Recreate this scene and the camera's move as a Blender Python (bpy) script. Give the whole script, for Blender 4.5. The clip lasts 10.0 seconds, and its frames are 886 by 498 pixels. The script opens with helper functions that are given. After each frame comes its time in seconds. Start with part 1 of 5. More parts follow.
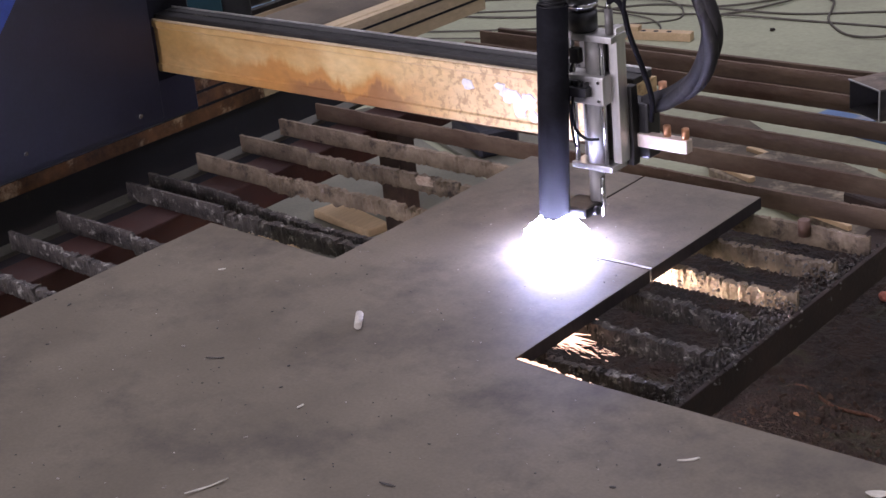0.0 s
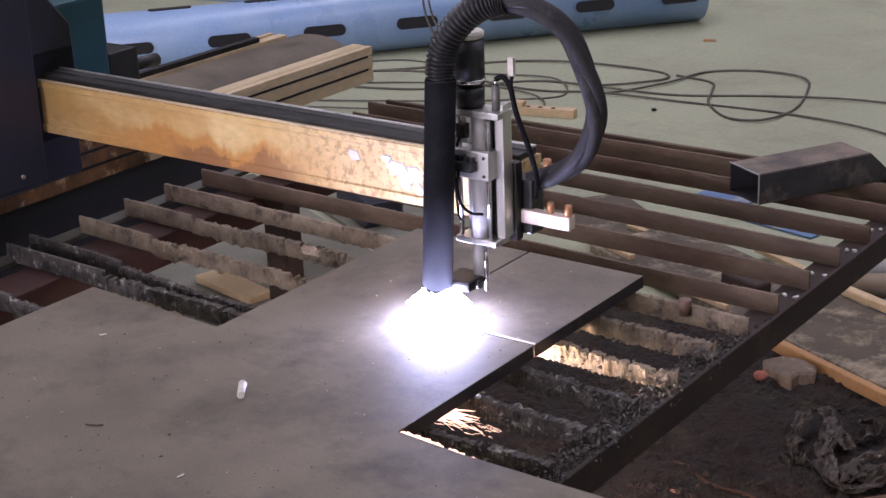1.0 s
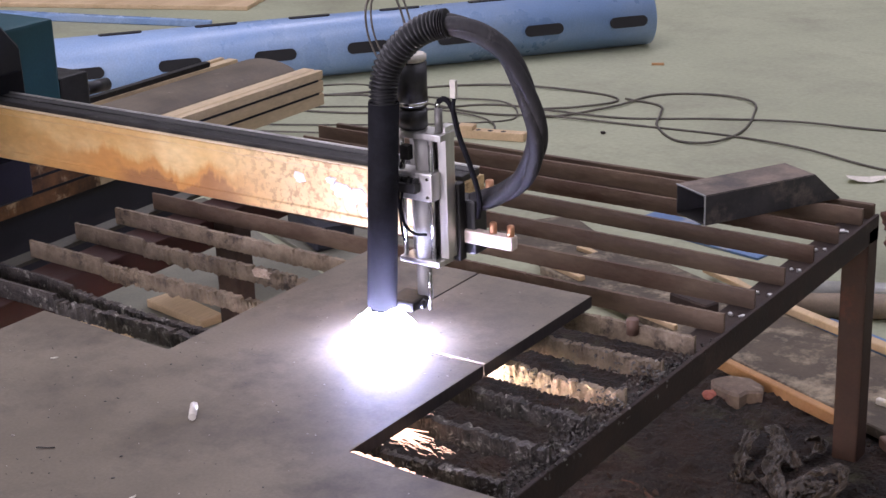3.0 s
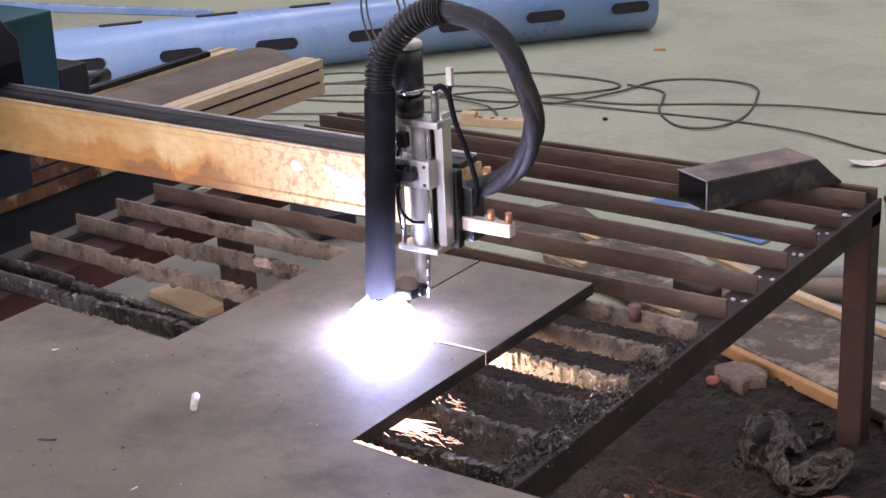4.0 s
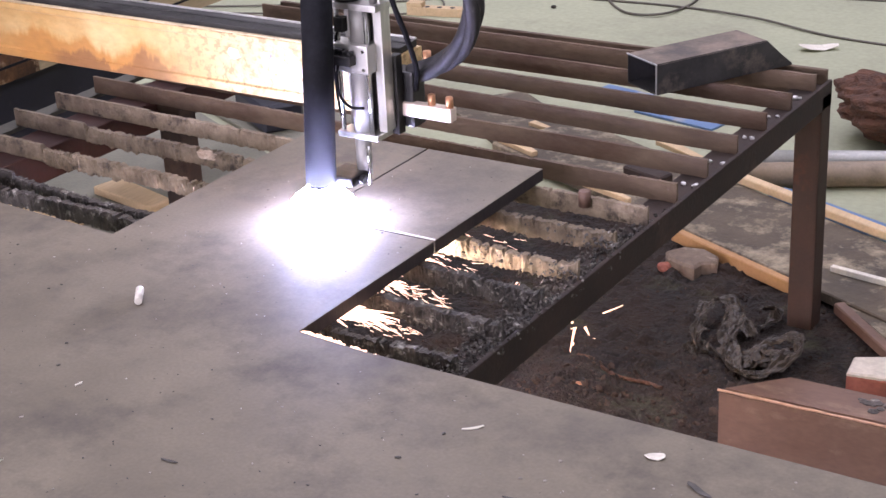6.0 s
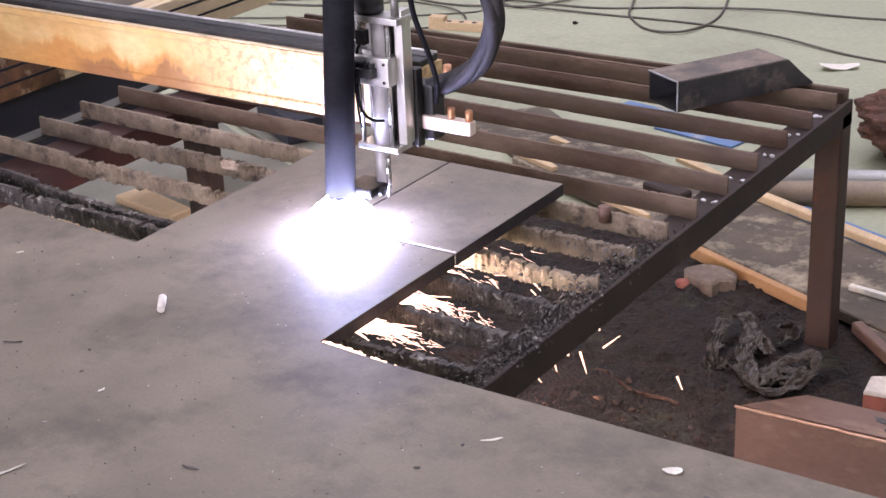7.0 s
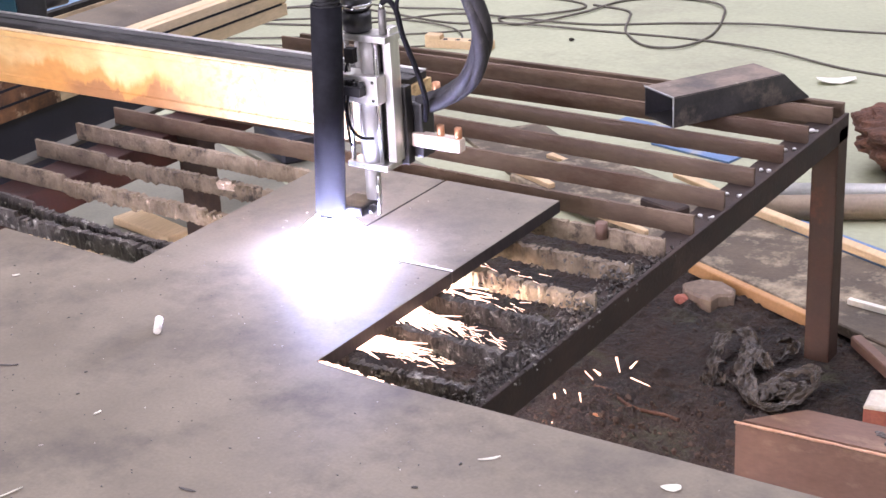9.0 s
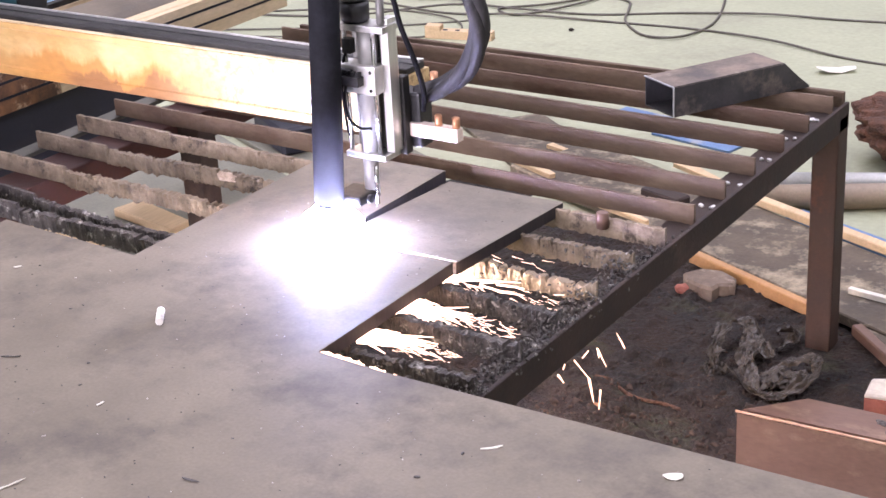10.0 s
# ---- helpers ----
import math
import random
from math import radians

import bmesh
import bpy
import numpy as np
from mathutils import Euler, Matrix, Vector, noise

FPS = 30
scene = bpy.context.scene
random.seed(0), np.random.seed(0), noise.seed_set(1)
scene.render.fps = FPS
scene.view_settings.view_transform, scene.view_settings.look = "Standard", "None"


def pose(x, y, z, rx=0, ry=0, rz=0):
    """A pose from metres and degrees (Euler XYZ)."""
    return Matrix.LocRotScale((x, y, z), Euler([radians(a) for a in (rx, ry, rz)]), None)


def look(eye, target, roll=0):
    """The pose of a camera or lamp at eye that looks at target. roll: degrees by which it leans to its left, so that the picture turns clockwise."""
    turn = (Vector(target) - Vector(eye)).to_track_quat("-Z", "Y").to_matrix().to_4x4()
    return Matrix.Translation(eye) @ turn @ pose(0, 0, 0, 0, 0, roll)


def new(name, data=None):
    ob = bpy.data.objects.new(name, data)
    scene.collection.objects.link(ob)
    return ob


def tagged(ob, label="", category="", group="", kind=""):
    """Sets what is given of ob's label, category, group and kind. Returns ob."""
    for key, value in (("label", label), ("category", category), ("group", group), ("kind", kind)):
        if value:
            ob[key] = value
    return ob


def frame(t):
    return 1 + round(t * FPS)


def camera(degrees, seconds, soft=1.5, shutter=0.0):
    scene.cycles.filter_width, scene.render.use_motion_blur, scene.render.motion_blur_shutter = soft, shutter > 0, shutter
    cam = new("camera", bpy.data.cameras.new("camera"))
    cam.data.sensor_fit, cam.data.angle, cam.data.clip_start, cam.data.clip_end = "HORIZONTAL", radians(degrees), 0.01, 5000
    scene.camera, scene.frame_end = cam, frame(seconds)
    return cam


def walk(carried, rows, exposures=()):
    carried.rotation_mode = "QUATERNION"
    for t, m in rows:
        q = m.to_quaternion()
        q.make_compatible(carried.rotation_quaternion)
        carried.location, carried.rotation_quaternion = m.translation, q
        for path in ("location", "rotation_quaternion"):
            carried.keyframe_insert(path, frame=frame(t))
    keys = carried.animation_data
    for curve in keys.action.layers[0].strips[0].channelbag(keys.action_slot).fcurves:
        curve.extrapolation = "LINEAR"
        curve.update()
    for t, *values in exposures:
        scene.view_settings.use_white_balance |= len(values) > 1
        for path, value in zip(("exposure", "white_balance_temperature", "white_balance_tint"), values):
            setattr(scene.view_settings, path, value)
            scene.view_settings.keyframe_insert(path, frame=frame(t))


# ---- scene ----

SECONDS = 10.0
cam = camera(30.2, SECONDS, soft=1.5)
PATH = [
    (0, (1.088, -1.353, 1.356), (-0.131, 0.04, 0.599), -5.4),
    (0.5, (1.086, -1.363, 1.363), (-0.076, 0.099, 0.65), -3.1),
    (1, (1.081, -1.361, 1.363), (-0.035, 0.149, 0.674), -2.2),
    (1.5, (1.085, -1.368, 1.365), (-0.005, 0.166, 0.689), -1.8),
    (2, (1.087, -1.372, 1.367), (0.003, 0.17, 0.699), -1.6),
    (2.5, (1.093, -1.377, 1.367), (0.015, 0.172, 0.704), -1.7),
    (4, (1.098, -1.369, 1.365), (0.022, 0.175, 0.688), -2.5),
    (4.5, (1.091, -1.362, 1.364), (0.009, 0.169, 0.666), -2.8),
    (5, (1.08, -1.35, 1.349), (0.038, 0.183, 0.598), -3.2),
    (5.5, (1.083, -1.339, 1.341), (0.083, 0.197, 0.541), -3.1),
    (7, (1.09, -1.358, 1.347), (0.064, 0.171, 0.566), -2.3),
    (7.5, (1.088, -1.357, 1.346), (0.05, 0.172, 0.581), -2.8),
    (8, (1.092, -1.358, 1.346), (0.047, 0.176, 0.6), -3.2),
    (8.5, (1.093, -1.351, 1.344), (0.062, 0.192, 0.597), -2.8),
    (9, (1.092, -1.352, 1.346), (0.062, 0.184, 0.585), -2.9),
    (9.5, (1.091, -1.351, 1.346), (0.061, 0.181, 0.577), -3.0),
    (10, (1.092, -1.355, 1.346), (0.064, 0.177, 0.575), -3.1),
]
EXPOSURES = [(0, -0.48), (1.0, -0.33), (2.5, -0.17), (4.0, 0.0), (4.5, -0.02), (5.0, 0.02), (5.5, 0.42), (7.0, 0.45), (7.5, 0.45), (8.2, 0.74), (9.0, 0.95), (10, 0.94)]
walk(cam, [(t, look(e, g, r)) for t, e, g, r in PATH], EXPOSURES)


# ---- light ----
def area_lamp(name, m, w, h, power, colour):
    d = bpy.data.lights.new(name, "AREA")
    d.shape, d.size, d.size_y, d.energy, d.color = "RECTANGLE", w, h, power, colour
    ob = new(name, d)
    ob.matrix_world = m
    return ob


world = bpy.data.worlds.new("sky")
scene.world = world
world.use_nodes = True
wn = world.node_tree.nodes
sky = wn.new("ShaderNodeTexSky")
sky.sky_type, sky.sun_disc = "NISHITA", False
sky.sun_elevation, sky.sun_rotation = radians(40), radians(150)
wn["Background"].inputs["Strength"].default_value = 0.1
world.node_tree.links.new(sky.outputs[0], wn["Background"].inputs[0])

# area lamps for daylight by a gate behind the camera and roof lights, all assumed
area_lamp("assumed_gate_light", look((-2.0, -7.9, 2.1), (-0.6, 1.0, 0.6)), 5.6, 3.8, 660, (1.0, 0.895, 1.125))
area_lamp("assumed_roof_light", look((-3.0, 5.0, 6.35), (-3.0, 5.0, 0)), 1.8, 14.0, 450, (1.0, 0.925, 1.155))
area_lamp("assumed_roof_light", look((3.0, 5.0, 6.35), (3.0, 5.0, 0)), 1.8, 14.0, 250, (1.0, 0.925, 1.155))


# ---- materials ----
def mat(name, c1, c2, scale=20.0, rough=(0.5, 0.8), metal=0.0, bump=0.2, c3=None, c3_at=0.62, c3_scale=None,
        stretch=(1, 1, 1), fine=160.0, vary=0.0, c3_soft=0.06, dist=0.002):
    """A mottled surface: two colours mixed by noise, a third in patches, fine grain in roughness and relief."""
    m = bpy.data.materials.new(name)
    m.use_nodes = True
    nt = m.node_tree
    n, l = nt.nodes, nt.links
    b = n["Principled BSDF"]
    tc = n.new("ShaderNodeTexCoord")
    mp = n.new("ShaderNodeMapping")
    mp.inputs["Scale"].default_value = stretch
    l.new(tc.outputs["Object"], mp.inputs["Vector"])
    big = n.new("ShaderNodeTexNoise")
    big.inputs["Scale"].default_value, big.inputs["Detail"].default_value, big.inputs["Roughness"].default_value = scale, 6, 0.65
    l.new(mp.outputs[0], big.inputs["Vector"])
    ramp = n.new("ShaderNodeValToRGB")
    ramp.color_ramp.elements[0].position, ramp.color_ramp.elements[1].position = 0.35, 0.65
    ramp.color_ramp.elements[0].color, ramp.color_ramp.elements[1].color = (*c1, 1), (*c2, 1)
    l.new(big.outputs["Fac"], ramp.inputs[0])
    col = ramp.outputs[0]
    small = n.new("ShaderNodeTexNoise")
    small.inputs["Scale"].default_value, small.inputs["Detail"].default_value = fine, 4
    l.new(mp.outputs[0], small.inputs["Vector"])
    if c3:
        pat = n.new("ShaderNodeTexNoise")
        pat.inputs["Scale"].default_value, pat.inputs["Detail"].default_value = c3_scale or scale * 0.4, 8
        pat.inputs["Roughness"].default_value = 0.7
        add = n.new("ShaderNodeVectorMath")
        add.inputs[1].default_value = (3.1, 7.7, 1.3)
        l.new(mp.outputs[0], add.inputs[0])
        l.new(add.outputs[0], pat.inputs["Vector"])
        r2 = n.new("ShaderNodeValToRGB")
        r2.color_ramp.elements[0].position, r2.color_ramp.elements[1].position = c3_at - c3_soft, c3_at + c3_soft
        l.new(pat.outputs["Fac"], r2.inputs[0])
        mx = n.new("ShaderNodeMix")
        mx.data_type = "RGBA"
        l.new(r2.outputs[0], mx.inputs[0])
        l.new(col, mx.inputs[6])
        mx.inputs[7].default_value = (*c3, 1)
        col = mx.outputs[2]
    hsv = n.new("ShaderNodeHueSaturation")
    l.new(col, hsv.inputs["Color"])
    val = n.new("ShaderNodeMapRange")
    val.inputs["To Min"].default_value, val.inputs["To Max"].default_value = 0.8, 1.2
    l.new(small.outputs["Fac"], val.inputs["Value"])
    v = val.outputs[0]
    if vary:
        oi = n.new("ShaderNodeObjectInfo")
        vr = n.new("ShaderNodeMapRange")
        vr.inputs["To Min"].default_value, vr.inputs["To Max"].default_value = 1 - vary, 1 + vary
        l.new(oi.outputs["Random"], vr.inputs["Value"])
        mu = n.new("ShaderNodeMath")
        mu.operation = "MULTIPLY"
        l.new(v, mu.inputs[0])
        l.new(vr.outputs[0], mu.inputs[1])
        v = mu.outputs[0]
    l.new(v, hsv.inputs["Value"])
    l.new(hsv.outputs[0], b.inputs["Base Color"])
    rr = n.new("ShaderNodeMapRange")
    rr.inputs["From Min"].default_value, rr.inputs["From Max"].default_value = 0.3, 0.7
    rr.inputs["To Min"].default_value, rr.inputs["To Max"].default_value = rough
    l.new(big.outputs["Fac"], rr.inputs["Value"])
    l.new(rr.outputs[0], b.inputs["Roughness"])
    b.inputs["Metallic"].default_value = metal
    if bump:
        bp = n.new("ShaderNodeBump")
        bp.inputs["Strength"].default_value, bp.inputs["Distance"].default_value = bump, dist
        sm = n.new("ShaderNodeMath")
        sm.operation = "ADD"
        l.new(big.outputs["Fac"], sm.inputs[0])
        l.new(small.outputs["Fac"], sm.inputs[1])
        l.new(sm.outputs[0], bp.inputs["Height"])
        l.new(bp.outputs[0], b.inputs["Normal"])
    return m


def beam_paint():
    """Cream paint on a beam: runs from the top edge, an orange rust band below, brown scabs, paler with speckled rust
    towards the torch end.
    """
    m = mat("rusting cream-painted beam", (0.66, 0.41, 0.135), (0.80, 0.59, 0.27), 9, (0.4, 0.65), 0, 0.15, c3=(0.56, 0.31, 0.10), c3_at=0.56, c3_scale=6, stretch=(0.6, 1, 1.2), c3_soft=0.12, fine=90)
    n, l = m.node_tree.nodes, m.node_tree.links
    hsv = [k for k in n if k.type == "HUE_SAT"][0]
    col = hsv.inputs["Color"].links[0].from_socket
    tc = n.new("ShaderNodeTexCoord")
    sep = n.new("ShaderNodeSeparateXYZ")
    l.new(tc.outputs["Object"], sep.inputs[0])

    def calc(op, a, b):
        k = n.new("ShaderNodeMath")
        k.operation = op
        for i, v in enumerate((a, b)):
            if isinstance(v, (int, float)):
                k.inputs[i].default_value = v
            else:
                l.new(v, k.inputs[i])
        return k.outputs[0]

    def grain(scale, stretch, detail=6):
        mp = n.new("ShaderNodeMapping")
        mp.inputs["Scale"].default_value = stretch
        l.new(tc.outputs["Object"], mp.inputs[0])
        k = n.new("ShaderNodeTexNoise")
        k.inputs["Scale"].default_value, k.inputs["Detail"].default_value, k.inputs["Roughness"].default_value = scale, detail, 0.65
        l.new(mp.outputs[0], k.inputs["Vector"])
        return k.outputs["Fac"]

    def between(v, a, b):
        k = n.new("ShaderNodeMapRange")
        k.inputs["From Min"].default_value, k.inputs["From Max"].default_value = a, b
        l.new(v, k.inputs["Value"])
        return k.outputs[0]

    def over(base, colour, mask):
        k = n.new("ShaderNodeMix")
        k.data_type = "RGBA"
        l.new(mask, k.inputs[0])
        l.new(base, k.inputs[6])
        k.inputs[7].default_value = (*colour, 1)
        return k.outputs[2]

    x, z = sep.outputs["X"], sep.outputs["Z"]
    runs = calc("MULTIPLY", calc("SUBTRACT", grain(20, (1, 1, 0.15)), 0.5), 0.055)
    drift = calc("MULTIPLY", calc("SUBTRACT", grain(5, (1, 1, 0.4)), 0.5), 0.12)
    level = calc("ADD", calc("ADD", z, runs), drift)
    # orange band under the runs of paint
    col = over(col, (0.58, 0.28, 0.075), calc("MULTIPLY", between(level, 0.064, 0.050), calc("MULTIPLY", between(x, -0.22, -0.42), between(x, -0.86, -0.66))))
    # brown scabs low on the beam
    scab = calc("MULTIPLY", between(calc("ADD", level, calc("MULTIPLY", grain(11, (1, 1, 1)), 0.05)), 0.066, 0.058), calc("MULTIPLY", between(x, -0.33, -0.37), between(x, -0.62, -0.58)))
    col = over(col, (0.36, 0.170, 0.060), scab)
    # paler cream and speckled rust towards the torch end
    near = between(x, -0.42, -0.25)
    col = over(col, (0.74, 0.58, 0.33), calc("MULTIPLY", near, 0.5))
    col = over(col, (0.36, 0.20, 0.09), calc("MULTIPLY", between(grain(85, (1, 1, 1), 8), 0.50, 0.58), calc("MULTIPLY", near, 0.7)))
    l.new(col, hsv.inputs["Color"])
    return m


def glow(name, colour, strength, clear=False):
    """A surface that gives off light; clear: a thin luminous gas that lets what is behind it through."""
    m = bpy.data.materials.new(name)
    m.use_nodes = True
    n, l = m.node_tree.nodes, m.node_tree.links
    n.remove(n["Principled BSDF"])
    e = n.new("ShaderNodeEmission")
    e.inputs["Color"].default_value, e.inputs["Strength"].default_value = (*colour, 1), strength
    out = e.outputs[0]
    if clear:
        t = n.new("ShaderNodeBsdfTransparent")
        a = n.new("ShaderNodeAddShader")
        l.new(t.outputs[0], a.inputs[0])
        l.new(e.outputs[0], a.inputs[1])
        out = a.outputs[0]
    l.new(out, n["Material Output"].inputs[0])
    return m


FLOOR = mat("dusty green-grey concrete", (0.315, 0.333, 0.216), (0.385, 0.402, 0.270), 1.3, (0.55, 0.85), 0, 0.15, c3=(0.24, 0.24, 0.165), c3_at=0.62, c3_scale=2.2, c3_soft=0.15, fine=60)
PLASTER = mat("grey hall plaster", (0.45, 0.45, 0.42), (0.55, 0.55, 0.52), 1.0, (0.8, 0.9), 0, 0.1)
PLATE = mat("mill-scale steel plate", (0.147, 0.124, 0.087), (0.216, 0.185, 0.134), 5.0, (0.55, 0.75), 0.1, 0.12, c3=(0.088, 0.075, 0.058), c3_at=0.60, c3_scale=7, c3_soft=0.12, fine=220, dist=0.0006)
PLATE_EDGE = mat("flame-cut steel edge", (0.03, 0.028, 0.03), (0.07, 0.06, 0.06), 60, (0.5, 0.8), 0.4, 0.4, stretch=(1, 1, 0.15), dist=0.001)
SLAT = mat("rusted slat steel", (0.094, 0.062, 0.041), (0.190, 0.135, 0.090), 14, (0.6, 0.9), 0.1, 0.5, c3=(0.080, 0.040, 0.023), c3_at=0.57, c3_scale=9, vary=0.2, stretch=(0.35, 1, 1), dist=0.002, c3_soft=0.1)
# lighter copy of the slat steel; its tan carries the jet's light
LITSLAT = mat("tan slat steel lightened as if jet-lit", (0.140, 0.104, 0.068), (0.32, 0.255, 0.178), 26, (0.65, 0.9), 0.1, 0.7, c3=(0.050, 0.038, 0.029), c3_at=0.60, c3_scale=30, vary=0.15, dist=0.003)
SLAG = mat("burnt slag crust", (0.018, 0.016, 0.015), (0.125, 0.108, 0.094), 42, (0.4, 0.8), 0.1, 0.9, c3=(0.46, 0.44, 0.39), c3_at=0.62, c3_scale=60, vary=0.2, dist=0.004)
CRUST = mat("grey burnt slag lumps", (0.040, 0.036, 0.033), (0.20, 0.180, 0.158), 60, (0.5, 0.85), 0.1, 0.6, c3=(0.46, 0.43, 0.39), c3_at=0.62, c3_scale=80, dist=0.003)
RAIL = mat("dark brown frame steel", (0.020, 0.012, 0.009), (0.050, 0.031, 0.023), 12, (0.7, 0.9), 0.0, 0.3, c3=(0.075, 0.045, 0.032), c3_at=0.64)
LEG = mat("rusty leg tube", (0.036, 0.020, 0.013), (0.064, 0.034, 0.022), 9, (0.55, 0.8), 0.1, 0.2, c3=(0.13, 0.045, 0.022), c3_at=0.63, c3_scale=6)
PRIMER = mat("red-brown primed steel", (0.030, 0.009, 0.006), (0.056, 0.017, 0.011), 10, (0.6, 0.85), 0, 0.2)
BEAM = beam_paint()
BEAM_WHITE = mat("white beam patch", (0.66, 0.63, 0.58), (0.76, 0.73, 0.69), 80, (0.5, 0.7), 0, 0.2)
BLACK = mat("black rubber", (0.010, 0.010, 0.012), (0.018, 0.018, 0.022), 30, (0.62, 0.8), 0, 0.15)
BLACK_PLASTIC = mat("black plastic", (0.015, 0.015, 0.016), (0.03, 0.03, 0.032), 40, (0.3, 0.5), 0, 0.08)
BLACK_STEEL = mat("greasy black rail steel", (0.010, 0.010, 0.011), (0.035, 0.033, 0.030), 25, (0.35, 0.6), 0.3, 0.15, c3=(0.24, 0.22, 0.19), c3_at=0.70, c3_scale=40)
ALU = mat("brushed aluminium", (0.62, 0.61, 0.58), (0.74, 0.73, 0.70), 30, (0.28, 0.45), 0.85, 0.08, stretch=(1, 1, 0.1), c3=(0.42, 0.40, 0.37), c3_at=0.68, c3_scale=20)
DULLALU = mat("dull aluminium, also for the shaded rear plate", (0.20, 0.195, 0.185), (0.32, 0.31, 0.295), 20, (0.4, 0.6), 0.5, 0.1)
SATIN = mat("satin aluminium tube", (0.44, 0.43, 0.41), (0.54, 0.53, 0.51), 30, (0.45, 0.6), 0.35, 0.08, stretch=(1, 1, 0.2))
LOOPCABLE = mat("worn black cable sheath", (0.013, 0.013, 0.015), (0.040, 0.038, 0.040), 60, (0.6, 0.8), 0, 0.5, c3=(0.08, 0.075, 0.075), c3_at=0.64, c3_scale=50, stretch=(1, 1, 0.4))
CHROME = mat("chromed rod", (0.7, 0.7, 0.7), (0.8, 0.8, 0.8), 40, (0.1, 0.2), 1.0, 0.0)
COPPER = mat("copper fitting", (0.60, 0.30, 0.16), (0.72, 0.40, 0.24), 50, (0.3, 0.5), 0.8, 0.1)
LITCOPPER = mat("copper paled as if arc-lit", (0.80, 0.66, 0.55), (0.88, 0.76, 0.66), 50, (0.4, 0.6), 0.2, 0.05)
LEDGE = mat("grey-green painted bar", (0.06, 0.058, 0.046), (0.11, 0.105, 0.082), 12, (0.6, 0.8), 0, 0.1)
COVER = mat("worn grey strip", (0.018, 0.018, 0.018), (0.055, 0.053, 0.050), 20, (0.4, 0.6), 0.2, 0.15, c3=(0.36, 0.33, 0.28), c3_at=0.62, c3_scale=30, stretch=(0.2, 1, 1))
WELD_GLINT = mat("pale steel of welds and kerf glint", (0.62, 0.60, 0.58), (0.75, 0.73, 0.71), 90, (0.35, 0.55), 0.3, 0.3)
BRASS = mat("brass fitting", (0.55, 0.40, 0.18), (0.66, 0.5, 0.25), 50, (0.3, 0.5), 0.8, 0.1)
GUIDE = mat("dusty cream guide rail", (0.56, 0.43, 0.25), (0.72, 0.58, 0.38), 7, (0.5, 0.75), 0.1, 0.12, c3=(0.26, 0.19, 0.12), c3_at=0.62, c3_scale=7, stretch=(1, 0.3, 1), c3_soft=0.12)
GUIDE_RUST = mat("rusted guide rail", (0.07, 0.036, 0.02), (0.28, 0.135, 0.055), 16, (0.5, 0.8), 0.1, 0.25, c3=(0.60, 0.43, 0.26), c3_at=0.60, c3_scale=8, c3_soft=0.04)
GUIDE_TOP = mat("oily brown guide rail top", (0.11, 0.088, 0.062), (0.22, 0.18, 0.130), 9, (0.45, 0.7), 0.1, 0.15, c3=(0.50, 0.45, 0.37), c3_at=0.69, c3_scale=30)
NAVY = mat("dark navy machine paint", (0.013, 0.014, 0.022), (0.022, 0.023, 0.036), 6, (0.35, 0.55), 0, 0.05, c3=(0.06, 0.055, 0.048), c3_at=0.72, c3_scale=30)
BLUE_PAINT = mat("blue machine paint", (0.02, 0.06, 0.28), (0.03, 0.08, 0.34), 8, (0.35, 0.5), 0, 0.05)
TEAL = mat("dark teal motor paint", (0.012, 0.062, 0.082), (0.02, 0.085, 0.105), 9, (0.4, 0.6), 0, 0.08)
PIPE_BLUE = mat("light blue painted pipe", (0.19, 0.31, 0.53), (0.26, 0.39, 0.61), 2, (0.2, 0.4), 0, 0.05, c3=(0.33, 0.43, 0.58), c3_at=0.60, c3_scale=3, c3_soft=0.2)
DARK = mat("near-black for shaded openings", (0.01, 0.01, 0.012), (0.016, 0.016, 0.018), 20, (0.7, 0.9), 0, 0)
BOXTUBE = mat("black mill steel tube", (0.030, 0.030, 0.030), (0.070, 0.066, 0.062), 14, (0.4, 0.65), 0.3, 0.2, c3=(0.15, 0.125, 0.10), c3_at=0.62, c3_scale=14)
DUSTY = mat("dusty rust-stained tube top", (0.075, 0.062, 0.052), (0.25, 0.20, 0.155), 16, (0.6, 0.85), 0.1, 0.2, c3=(0.40, 0.34, 0.27), c3_at=0.66, c3_scale=20)
DARKFLAKE = mat("dark metal flake", (0.05, 0.045, 0.04), (0.12, 0.11, 0.10), 80, (0.4, 0.7), 0.4, 0.1)
GRIT = mat("pale grit", (0.16, 0.14, 0.12), (0.55, 0.5, 0.44), 30, (0.6, 0.9), 0, 0.1)
GRAVEL = mat("slag gravel", (0.014, 0.008, 0.005), (0.070, 0.039, 0.024), 30, (0.7, 0.95), 0, 0.3, c3=(0.30, 0.27, 0.23), c3_at=0.71, c3_scale=25)
RUSTTUBE = mat("brown rusted square tube", (0.115, 0.064, 0.044), (0.185, 0.115, 0.082), 7, (0.5, 0.75), 0.2, 0.15, c3=(0.30, 0.21, 0.145), c3_at=0.6, c3_scale=5, stretch=(0.5, 1, 1))
WORN = mat("worn orange steel edge", (0.42, 0.24, 0.15), (0.55, 0.36, 0.25), 60, (0.4, 0.6), 0.3, 0.2)
WOOD = mat("raw pine wood", (0.50, 0.36, 0.20), (0.64, 0.48, 0.29), 12, (0.6, 0.8), 0, 0.25, stretch=(1, 0.15, 1))
OLDWOOD = mat("weathered board with dried mortar", (0.058, 0.046, 0.031), (0.120, 0.096, 0.066), 12, (0.7, 0.9), 0, 0.5, c3=(0.38, 0.32, 0.22), c3_at=0.57, c3_scale=9, c3_soft=0.08)
